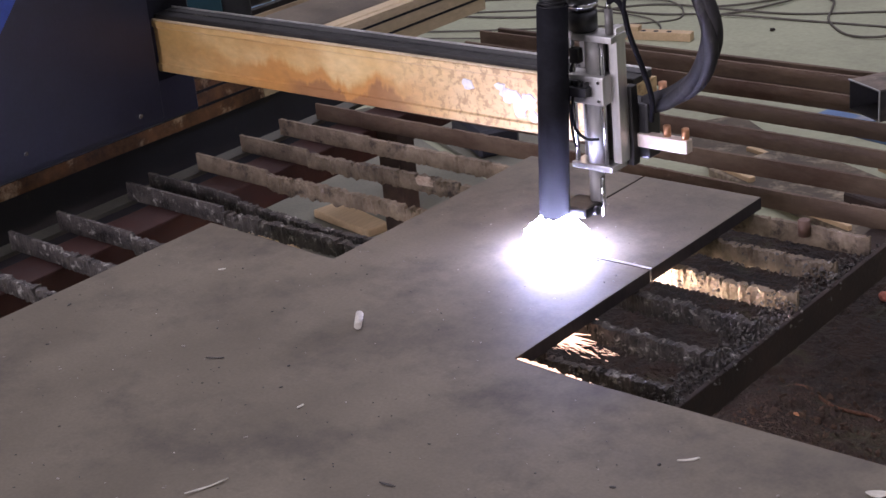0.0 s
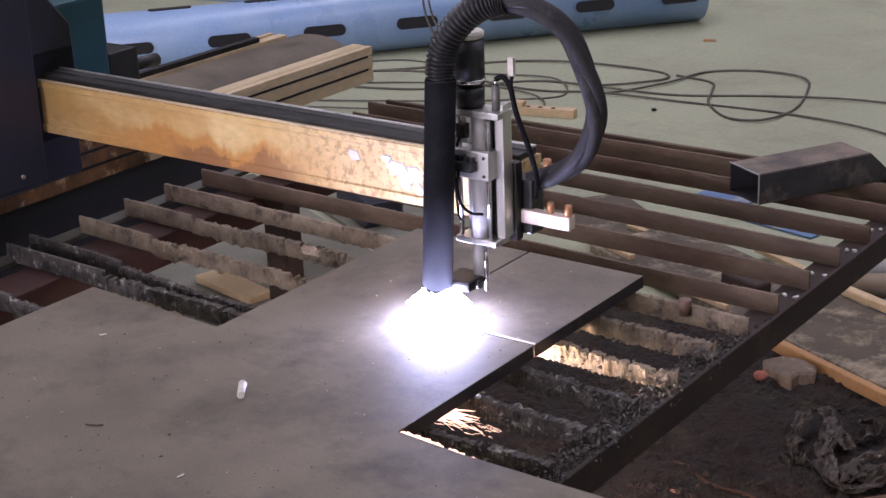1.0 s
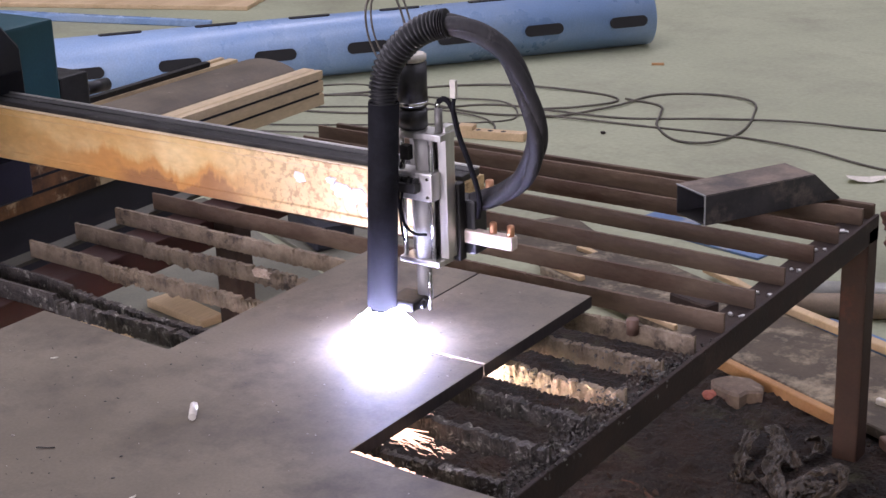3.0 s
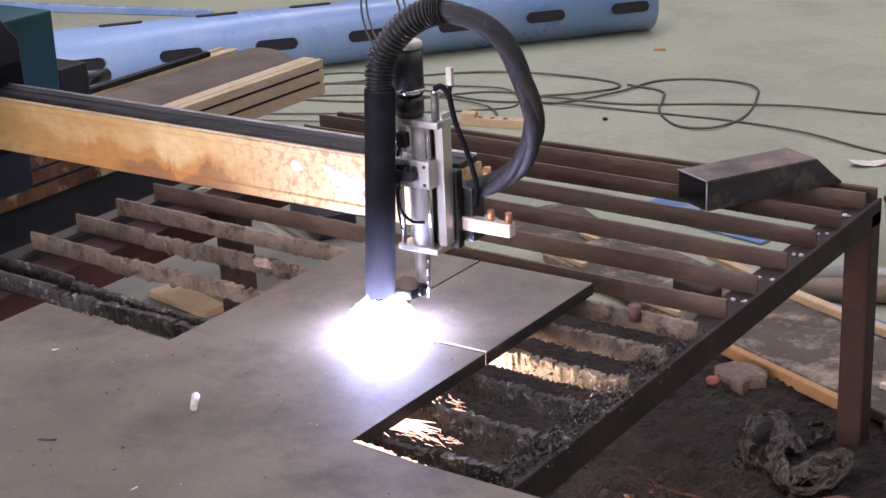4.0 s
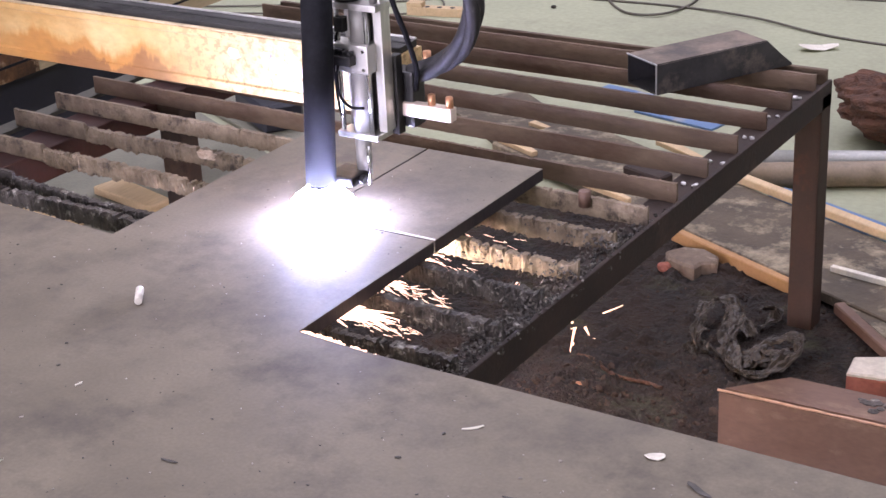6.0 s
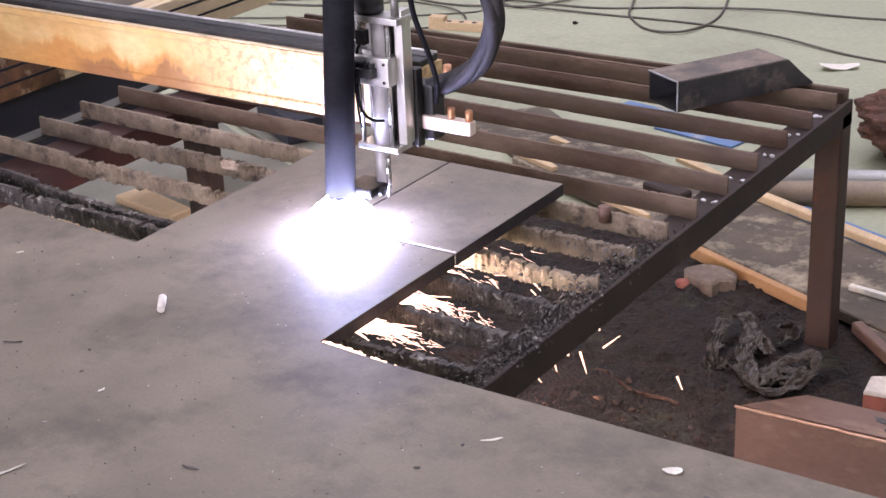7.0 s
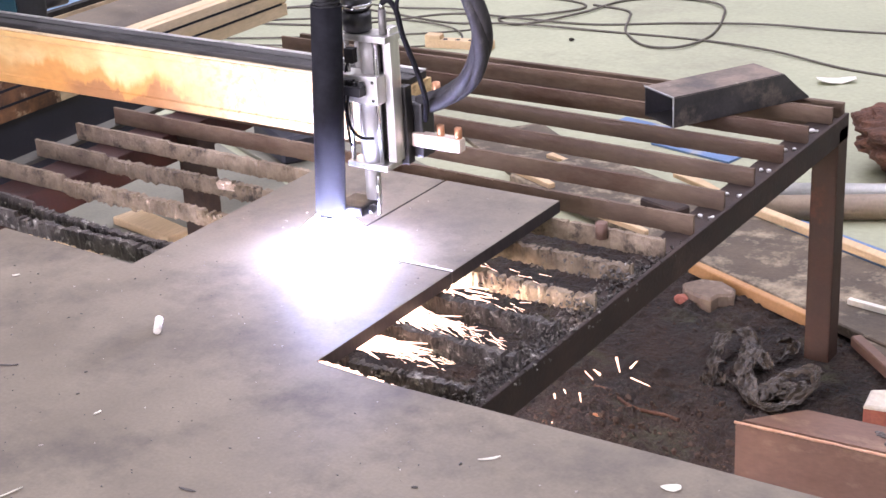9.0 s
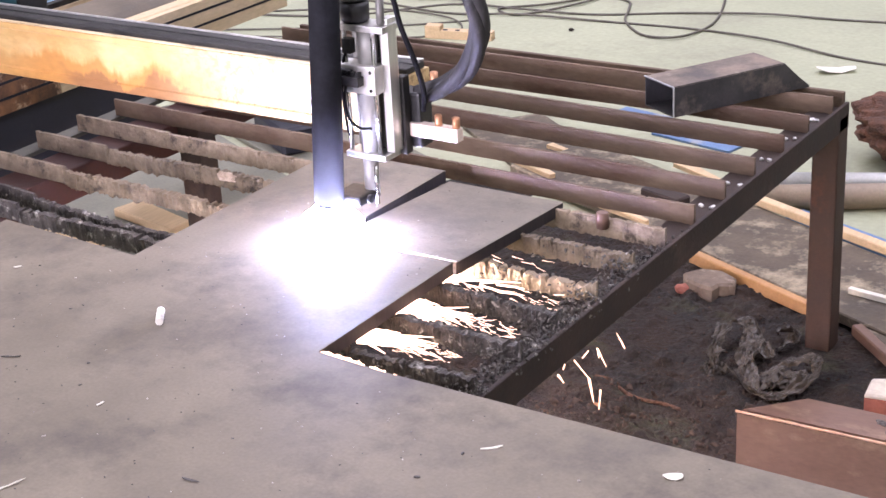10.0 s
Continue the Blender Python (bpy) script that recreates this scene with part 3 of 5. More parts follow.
def machine():
    # side cheek with cut-off upper corner
    outline = [(-0.55, 0.515), (0.50, 0.515), (0.50, 0.585), (0.51, 0.70), (0.507, 0.781), (0.45, 0.85), (0.16, 0.87), (-0.55, 0.87)]
    bm = bmesh.new()
    a = [bm.verts.new((-1.075, y, z)) for y, z in outline]
    b = [bm.verts.new((-1.60, y, z)) for y, z in outline]
    bm.faces.new(a)
    bm.faces.new(b[::-1])
    for i in range(len(outline)):
        j = (i + 1) % len(outline)
        bm.faces.new((a[i], b[i], b[j], a[j]))
    bmesh.ops.recalc_face_normals(bm, faces=bm.faces[:])
    bmesh.ops.bevel(bm, geom=bm.edges[:], offset=0.004, segments=1, affect="EDGES")
    part("cabinet", bm, NAVY, body)
    part("side_cover", box_bm(-1.075, -1.058, -0.45, 0.405, 0.53, 0.86, 0.004), NAVY, body)
    bm = bmesh.new()
    q = [(-1.056, 0.08, 0.73), (-1.056, 0.17, 0.83), (-1.056, 0.13, 0.855), (-1.056, 0.04, 0.755)]
    a = [bm.verts.new(p) for p in q]
    b = [bm.verts.new((p[0] - 0.004, p[1], p[2])) for p in q]
    bm.faces.new(a)
    bm.faces.new(b[::-1])
    for i in range(4):
        bm.faces.new((a[i], b[i], b[(i + 1) % 4], a[(i + 1) % 4]))
    bmesh.ops.recalc_face_normals(bm, faces=bm.faces[:])
    part("stripe", bm, BLUE_PAINT, body, "bright blue painted stripe")
    part("beam_seal", box_bm(-1.075, -1.070, 0.405, 0.50, 0.592, 0.742, 0.001), BLACK, body, "black rubber beam seal")
    for y, z in ((0.11, 0.56), (0.05, 0.60), (0.35, 0.55)):
        part("screw", cyl_bm((-1.06, y, z), (-1.054, y, z), 0.004, 10), CHROME, body)
    part("motor_housing", box_bm(-1.40, -1.25, 0.60, 0.745, 0.52, 0.772, 0.006), TEAL, body, "dark teal motor housing")
    part("gearbox", box_bm(-1.36, -1.25, 0.745, 0.82, 0.57, 0.655, 0.005), BLACK_PLASTIC, body, "black gearbox")
    part("shaft", cyl_bm((-1.27, 0.82, 0.615), (-1.27, 0.89, 0.612), 0.013, 16, bevel=0.004), BLACK_PLASTIC, body)


machine()

# ---- sliding arm with the torch ----
arm = thing("torch_arm", (ARC_AT[0], 0.42, 0.60), "rusty cream-painted sliding arm with a plasma torch lifter", "machine arm")


def arm_beam():
    bm = bmesh.new()
    y0, y1, z0, z1 = 0.42, 0.475, 0.609, 0.699
    prof = [(y0, z0), (y0 - 0.003, z0 + 0.002), (y0 - 0.003, z0 + 0.014), (y0, z0 + 0.016), (y0, z1 - 0.012), (y0 - 0.003, z1 - 0.010), (y0 - 0.003, z1 - 0.001), (y0, z1),
            (y1, z1), (y1, z0)]
    a = [bm.verts.new((-1.9, y, z)) for y, z in prof]
    b = [bm.verts.new((-0.096, y, z)) for y, z in prof]
    for i in range(len(prof)):
        j = (i + 1) % len(prof)
        bm.faces.new((a[i], b[i], b[j], a[j]))
    bm.faces.new(a)
    bm.faces.new(b[::-1])
    bmesh.ops.recalc_face_normals(bm, faces=bm.faces[:])
    beam = part("beam", bm, BEAM, arm, "cream-painted beam with orange rust")
    part("slide_rail", box_bm(-1.9, -0.10, 0.424, 0.448, z1, z1 + 0.010, 0.003), BLACK_STEEL, arm, "greasy black slide rail")
    part("slide_cover", box_bm(-1.9, -0.10, 0.449, 0.470, z1, z1 + 0.011, 0.002), COVER, arm, "worn grey cover strip")
    part("cover_lip", box_bm(-1.9, -0.10, 0.4662, 0.4700, z1 + 0.011, z1 + 0.0135, 0.0005), ALU, arm, "thin bright lip along the cover strip")
    part("flange_lip", box_bm(-1.9, -0.10, 0.4172, 0.4232, z1 + 0.0002, z1 + 0.003, 0.0005), GUIDE, arm, "worn cream lip along the beam")
    # irregular white patches on the beam near the torch
    rnd = random.Random(4)
    for k, (x, z, w, h) in enumerate(((-0.385, 0.668, 0.011, 0.017), (-0.31, 0.66, 0.016, 0.02), (-0.292, 0.645, 0.012, 0.03), (-0.275, 0.655, 0.014, 0.022), (-0.268, 0.635, 0.009, 0.014), (-0.325, 0.672, 0.01, 0.009))):
        bm = bmesh.new()
        n = 16
        ring = []
        for i in range(n):
            u = 2 * math.pi * i / n
            s = 0.75 + 0.5 * rnd.random()
            ring.append((x + w * s * math.cos(u), z + h * s * math.sin(u) * 0.6))
        lo = [bm.verts.new((px, 0.4204, pz)) for px, pz in ring]
        hi = [bm.verts.new((x + (px - x) * 0.9, 0.4192 - 0.0005 * k, z + (pz - z) * 0.9)) for px, pz in ring]
        bm.faces.new(hi)
        for i in range(n):
            bm.faces.new((lo[i], lo[(i + 1) % n], hi[(i + 1) % n], hi[i]))
        bmesh.ops.recalc_face_normals(bm, faces=bm.faces[:])
        part("white_patch", bm, BEAM_WHITE, beam, "irregular white patch")


arm_beam()


def torch():
    x, y = ARC_AT
    sleeve = part("torch_sleeve", cyl_bm((x + 0.019, y, 0.842), (x + 0.001, y, 0.553), 0.0205, 32, bevel=0.002), BLACK, arm, "black rubber torch sleeve")
    part("torch_head", cyl_bm((x, y, 0.553), (x, y, 0.528), 0.0165, 24, r2=0.013, bevel=0.001), BLACK_PLASTIC, sleeve)
    part("nozzle", cyl_bm((x, y, 0.528), (x, y, 0.510), 0.011, 20, r2=0.006), COPPER, sleeve, "copper torch nozzle")
    # corrugated conduit over the sleeve
    line = curve_pts([(-0.1315, 0.294, 0.838), (-0.132, 0.296, 0.860), (-0.127, 0.300, 0.886), (-0.110, 0.306, 0.912), (-0.086, 0.312, 0.933), (-0.062, 0.318, 0.944), (-0.046, 0.322, 0.947)], 30)
    n = len(line)
    part("corrugated_conduit", sweep_bm(line, lambda s: 0.0175 + 0.0022 * math.sin(s * n * 2 * math.pi / 6.6), 18), BLACK_PLASTIC, arm, "black corrugated conduit")
    loop = curve_pts([(-0.066, 0.318, 0.942), (-0.040, 0.325, 0.945), (-0.003, 0.336, 0.934), (0.027, 0.348, 0.906), (0.045, 0.36, 0.861), (0.052, 0.372, 0.815), (0.044, 0.384, 0.774), (0.019, 0.394, 0.734),
                      (-0.024, 0.404, 0.700), (-0.066, 0.405, 0.684)], 14)
    for k in range(3):
        pts = []
        for i, p in enumerate(loop):
            u = 2 * math.pi * k / 3 + i * 0.065
            t = (loop[min(i + 1, len(loop) - 1)] - loop[max(i - 1, 0)]).normalized()
            a = t.cross(Vector((0, 1, 0))).normalized()
            pts.append(p + (a * math.cos(u) + Vector((0, 1, 0)) * math.sin(u)) * 0.0052)
        part("torch_cable", sweep_bm(pts, 0.0098, 12), LOOPCABLE, arm, "twisted black rubber cable")


torch()


def lifter():
    x0, x1, y0, y1 = -0.147, -0.068, 0.335, 0.372
    lift = part("lifter_back", box_bm(x1 - 0.020, x1 - 0.007, y0 + 0.016, y1, 0.615, 0.800, 0.001), ALU, arm, "aluminium lifter channel")
    # darker aluminium here: shade behind the rods put into the plate's colour
    part("lifter_rear_plate", box_bm(x0 + 0.004, x1 - 0.016, y1 - 0.008, y1, 0.610, 0.790, 0.001), DULLALU, arm)
    part("lifter_top_plate", box_bm(x0, x1 - 0.004, y0, y1, 0.783, 0.792, 0.001), ALU, arm)
    part("lifter_bottom_plate", box_bm(x0 + 0.002, x1 - 0.012, y0, y1, 0.606, 0.614, 0.001), ALU, arm)
    block = part("slide_block", box_bm(x0, x1 - 0.018, y0 - 0.004, y1 - 0.012, 0.699, 0.738, 0.002), ALU, arm, "aluminium slide block")
    for x in (x0 + 0.007, x1 - 0.026):
        part("guide_rod", cyl_bm((x, y0 + 0.008, 0.614), (x, y0 + 0.008, 0.783), 0.0035, 14), CHROME, arm, "chromed guide rod")
    part("screw_tube", cyl_bm((-0.112, y0 + 0.016, 0.614), (-0.112, y0 + 0.016, 0.699), 0.014, 20), SATIN, arm)
    part("spindle", cyl_bm((-0.110, y0 + 0.018, 0.738), (-0.110, y0 + 0.018, 0.783), 0.0135, 20), SATIN, arm)
    part("torch_holder", cyl_bm((-0.112, y0 + 0.010, 0.552), (-0.112, y0 + 0.010, 0.606), 0.0105, 20, bevel=0.002), SATIN, arm)
    part("holder_pin", cyl_bm((-0.094, y0 - 0.004, 0.546), (-0.094, y0 - 0.004, 0.600), 0.0028, 10), CHROME, arm)
    part("torch_clamp", box_bm(-0.150, -0.103, 0.302, 0.352, 0.548, 0.562, 0.004), BLACK_STEEL, arm)
    part("clamp_knob", cyl_bm((-0.103, 0.322, 0.555), (-0.096, 0.322, 0.555), 0.006, 14, bevel=0.001), BLACK_PLASTIC, arm)
    # stepper motor
    m = (-0.127, 0.353)
    motor = part("lift_motor", cyl_bm((*m, 0.822), (*m, 0.884), 0.0205, 28, bevel=0.002), BLACK_PLASTIC, arm, "black lifter motor")
    part("motor_cap", cyl_bm((*m, 0.884), (*m, 0.894), 0.0205, 28, bevel=0.002), PAPER, motor, "cream motor cap")
    part("motor_ring", cyl_bm((*m, 0.826), (*m, 0.831), 0.0215, 28), CHROME, motor, "bright metal ring")
    part("motor_flange", cyl_bm((*m, 0.792), (*m, 0.822), 0.0195, 28, bevel=0.003), BLACK_PLASTIC, motor)
    # proximity sensor and its plug
    part("sensor", cyl_bm((-0.084, 0.35, 0.792), (-0.084, 0.35, 0.826), 0.0055, 16, bevel=0.001), DULLALU, arm, "metal threaded sensor")
    part("sensor_tip", cyl_bm((-0.084, 0.35, 0.826), (-0.084, 0.35, 0.834), 0.0045, 16, r2=0.003), CHROME, arm)
    wire = curve_pts([(-0.084, 0.35, 0.834), (-0.074, 0.352, 0.838), (-0.064, 0.354, 0.825), (-0.058, 0.358, 0.79), (-0.047, 0.37, 0.74), (-0.043, 0.38, 0.70), (-0.055, 0.395, 0.665)], 8)
    part("sensor_wire", sweep_bm(wire, 0.0038, 8), BLACK, arm)
    part("plug_wire", sweep_bm(curve_pts([(-0.058, 0.35, 0.845), (-0.061, 0.352, 0.82), (-0.055, 0.36, 0.78), (-0.045, 0.37, 0.735)], 8), 0.0028, 8), BLACK, arm)
    part("plug", box_bm(-0.0625, -0.0535, 0.346, 0.352, 0.842, 0.866, 0.001), PAPER, arm, "off-white cable plug")
    # limit switches with their wire
    part("limit_switch", box_bm(-0.138, -0.124, y0 - 0.002, y0 + 0.010, 0.752, 0.772, 0.001), BLACK_PLASTIC, arm, "black limit switch")
    sw = part("limit_switch", box_bm(-0.135, -0.104, y0 - 0.018, y0 - 0.004, 0.712, 0.725, 0.001), BLACK_PLASTIC, arm, "black limit switch")
    for k in range(4):
        part("switch_lug", box_bm(-0.134 + 0.008 * k, -0.130 + 0.008 * k, y0 - 0.014, y0 - 0.006, 0.725, 0.731), BLACK_PLASTIC, sw)
    part("switch_lever", box_bm(-0.139, -0.120, y0 - 0.012, y0 - 0.005, 0.729, 0.7325), BLACK_PLASTIC, sw)
    part("switch_wire", sweep_bm(curve_pts([(-0.128, y0 - 0.012, 0.712), (-0.131, y0 - 0.012, 0.69), (-0.128, y0 - 0.010, 0.665), (-0.115, y0 - 0.006, 0.652), (-0.098, y0 - 0.002, 0.652)], 8), 0.002, 8), BLACK, arm)
    part("switch_wire", sweep_bm(curve_pts([(-0.136, y0 + 0.004, 0.752), (-0.140, y0 + 0.002, 0.74), (-0.139, y0 - 0.006, 0.70), (-0.140, y0, 0.65), (-0.137, y0 + 0.002, 0.635)], 8), 0.0016, 8), BLACK, arm)
    for x in (-0.142, -0.092):
        for z in (0.706, 0.731):
            part("bolt", cyl_bm((x, y0 - 0.006, z), (x, y0 - 0.004, z), 0.0024, 8), CHROME, block)
    # carriage plates at the beam's end, cable clamp, and gas bars
    part("carriage_plate", box_bm(-0.082, -0.070, 0.3725, 0.388, 0.606, 0.716, 0.002), BLACK_STEEL, arm)
    part("carriage_pad", box_bm(-0.108, -0.056, 0.3885, 0.4195, 0.612, 0.690, 0.004), BLACK_PLASTIC, arm, "black end block")
    # bar's copper is paled to hold the arc's light on its front
    bar = part("gas_bar", box_bm(-0.080, 0.006, 0.3825, 0.3975, 0.630, 0.649, 0.002), LITCOPPER, arm, "copper manifold bar, paled as if arc-lit")
    for x in (-0.028, 0.000):
        part("fitting", cyl_bm((x, 0.390, 0.646), (x, 0.390, 0.664), 0.0052, 14, bevel=0.001), COPPER, bar)
    br = part("gas_elbow", box_bm(-0.058, -0.036, 0.402, 0.418, 0.682, 0.696, 0.003), BRASS, arm, "brass elbow")
    part("fitting", cyl_bm((-0.045, 0.41, 0.694), (-0.045, 0.41, 0.716), 0.0058, 14, bevel=0.001), COPPER, br)
    loop2 = curve_pts([(-0.150, 0.352, 0.86), (-0.172, 0.345, 0.88), (-0.190, 0.345, 0.915), (-0.190, 0.345, 0.955), (-0.170, 0.35, 0.975), (-0.148, 0.353, 0.965), (-0.132, 0.354, 0.92), (-0.128, 0.354, 0.895)], 8)
    part("motor_wire", sweep_bm(loop2, 0.0016, 8), CABLE, arm, "dusty grey motor wire")
    part("motor_wire", sweep_bm([p + Vector((0.006, 0.004, 0.004)) for p in loop2], 0.0014, 8), CABLE, arm)


lifter()


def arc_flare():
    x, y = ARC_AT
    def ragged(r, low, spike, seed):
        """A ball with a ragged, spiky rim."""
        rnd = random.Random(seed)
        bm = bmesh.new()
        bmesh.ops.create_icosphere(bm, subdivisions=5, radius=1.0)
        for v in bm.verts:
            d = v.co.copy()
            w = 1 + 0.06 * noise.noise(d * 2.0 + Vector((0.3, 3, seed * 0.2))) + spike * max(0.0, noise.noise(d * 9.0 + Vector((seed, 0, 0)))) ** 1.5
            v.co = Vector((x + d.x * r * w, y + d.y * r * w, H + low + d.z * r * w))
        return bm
    # glowing ball far larger than the arc: its size and spikes model the glare
    part("arc", ragged(0.045, 0.004, 0.18, 1), ARC, arm, "white plasma arc, enlarged to take in its glare", smooth=True)
    # jet of molten metal under the kerf
    part("molten_jet", cyl_bm((x + 0.006, y, H - T - 0.007), (x + 0.068, y - 0.008, 0.446), 0.005, 12, r2=0.008), JET, arm, "white-hot jet under the plate", smooth=True)


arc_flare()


# ---- loose things on the table ----
def box_tube():
    """Square tube with a mitred far end."""
    ob = thing("square_tube_offcut", (-0.016, 0.999, H - T), "short mitred black steel square tube lying on the slats", "steel tube", turn=math.degrees(math.atan2(0.25, 0.14)))
    w, h, lo, hi, t = 0.084, 0.053, 0.285, 0.228, 0.003
    bm = bmesh.new()

    def ring(x_lo, x_hi, k):
        return [bm.verts.new(p) for p in ((x_lo, k, k), (x_lo, w - k, k), (x_hi, w - k, h - k), (x_hi, k, h - k))]
    a, b, c, d = ring(0, 0, 0), ring(lo, hi, 0), ring(0, 0, t), ring(lo, hi, t)
    for i in range(4):
        j = (i + 1) % 4
        bm.faces.new((a[i], a[j], b[j], b[i]))
        bm.faces.new((c[i], d[i], d[j], c[j]))
        bm.faces.new((a[i], c[i], c[j], a[j]))
        bm.faces.new((b[i], b[j], d[j], d[i]))
    bmesh.ops.recalc_face_normals(bm, faces=bm.faces[:])
    edges = [e for e in bm.edges if {e.verts[0] in a + b, e.verts[1] in a + b} == {True}]
    bmesh.ops.bevel(bm, geom=edges, offset=0.0016, segments=2, affect="EDGES")
    bm.transform(ob.matrix_basis)
    wall = part("tube_wall", bm, BOXTUBE, ob)
    wall.data.materials.append(DUSTY)
    for p in wall.data.polygons:
        p.material_index = 1 if p.normal.z > 0.7 and p.center.z > h - 0.002 else 0
    bm = box_bm(-0.0008, 0.001, -0.0006, 0.002, 0.001, h, 0)
    box_bm(-0.0008, 0.001, 0.001, w, h - 0.0012, h + 0.0006, 0, bm)
    bm.transform(ob.matrix_basis)
    part("burr", bm, GREYPIPE, ob, "bright ground burr on the cut edge")


box_tube()


def blob(name, at, size, material, label, category, seed, rough=0.25, sub=2, group="", turn=0.0, flat=False):
    """A broken lump: a rough convex piece resting on what is under it."""
    rnd = random.Random(seed)
    bm = bmesh.new()
    bmesh.ops.create_icosphere(bm, subdivisions=sub, radius=1)
    for v in bm.verts:
        d = v.co.copy()
        v.co = d * (1 + rough * noise.noise(d * 1.7 + Vector((seed, seed * 0.7, 0))) + rough * 0.5 * noise.noise(d * 5 + Vector((seed, 0, 0))))
        if flat:
            v.co.z = max(-0.5, min(0.5, v.co.z))
    bm.transform(Matrix.Diagonal((size[0] / 2, size[1] / 2, size[2] / 2, 1)))
    bm.transform(Matrix.Rotation(radians(turn), 4, "Z"))
    low = min(v.co.z for v in bm.verts)
    bm.transform(Matrix.Translation((at[0], at[1], at[2] - low)))
    return solid(name, bm, material, label, category, group)


def chalk():
    a, b = Vector((-0.241, -0.005, H + 0.0055)), Vector((-0.219, -0.033, H + 0.0055))
    solid("chalk", cyl_bm(a, b, 0.0052, 16, r2=0.0048, bevel=0.0004), CHALK, "short stick of white chalk on the steel plate", "chalk")


chalk()


def scrap(at, size, turn, z, material, label, category, seed, name="scrap", bend=0.1):
    """A torn flake with uneven outline."""
    rnd = random.Random(seed)
    bm = bmesh.new()
    n = 9
    lo, hi = [], []
    for i in range(n):
        u = 2 * math.pi * i / n
        s = rnd.uniform(0.65, 1.15)
        px, py = size[0] / 2 * s * math.cos(u), size[1] / 2 * s * math.sin(u)
        zz = abs(px) * bend + rnd.random() * 0.0008
        lo.append(bm.verts.new((px, py, zz)))
        hi.append(bm.verts.new((px, py, zz + 0.0012)))
    bm.faces.new(lo[::-1])
    bm.faces.new(hi)
    for i in range(n):
        bm.faces.new((lo[i], lo[(i + 1) % n], hi[(i + 1) % n], hi[i]))
    bmesh.ops.triangulate(bm, faces=[f for f in bm.faces if len(f.verts) > 4])
    bmesh.ops.recalc_face_normals(bm, faces=bm.faces[:])
    bm.transform(pose(at[0], at[1], z, 0, 0, turn))
    return solid(name, bm, material, label, category)


scrap((0.488, -0.066), (0.022, 0.014), 20, H, PAPER, "torn white card flake on the steel plate", "scrap", 3, "card_flake", 0.2)
scrap((0.552, -0.106), (0.042, 0.009), -25, H, DARKFLAKE, "thin dark metal sliver on the steel plate", "scrap", 8, "metal_sliver")


def crumbs(seed=21, count=420):
    """Fine spatter, chips and grit strewn over the plate."""
    rnd = random.Random(seed)
    bm = bmesh.new()
    for k in range(count):
        x, y = rnd.uniform(-0.66, 0.72), rnd.uniform(-0.75, 0.56)
        if (x < -0.40 and y > 0.11) or (x > -0.01 and y > -0.03):
            continue
        r = rnd.uniform(0.0005, 0.0012) * (1.8 if rnd.random() < 0.08 else 1)
        m = Matrix.LocRotScale((x, y, H + r * 0.4), Euler((0, 0, rnd.random() * 6)), (rnd.uniform(0.7, 2.2), 1, 0.6))
        bmesh.ops.create_icosphere(bm, subdivisions=1, radius=r, matrix=m)
    return bm


solid("plate_spatter", crumbs(57, 520), DARKFLAKE, "dark specks of cooled spatter strewn over the plate", "spatter", kind="stuff")
solid("plate_grit", crumbs(), GRIT, "pale grit and weld spatter strewn over the plate", "grit", kind="stuff")
for k, (x, y, a, ln) in enumerate(((-0.10, -0.40, 70, 0.05), (-0.32, -0.18, 30, 0.03), (0.30, -0.10, 45, 0.028), (0.06, -0.30, 5, 0.022), (-0.14, -0.22, 80, 0.012), (0.40, -0.20, 10, 0.02), (-0.52, 0.02, 40, 0.012))):
    scrap((x, y), (ln, 0.003), a, H, DARKFLAKE if k % 2 else PAPER, "curled metal shaving lying on the steel plate", "shaving", 30 + k, "shaving", 0.08)


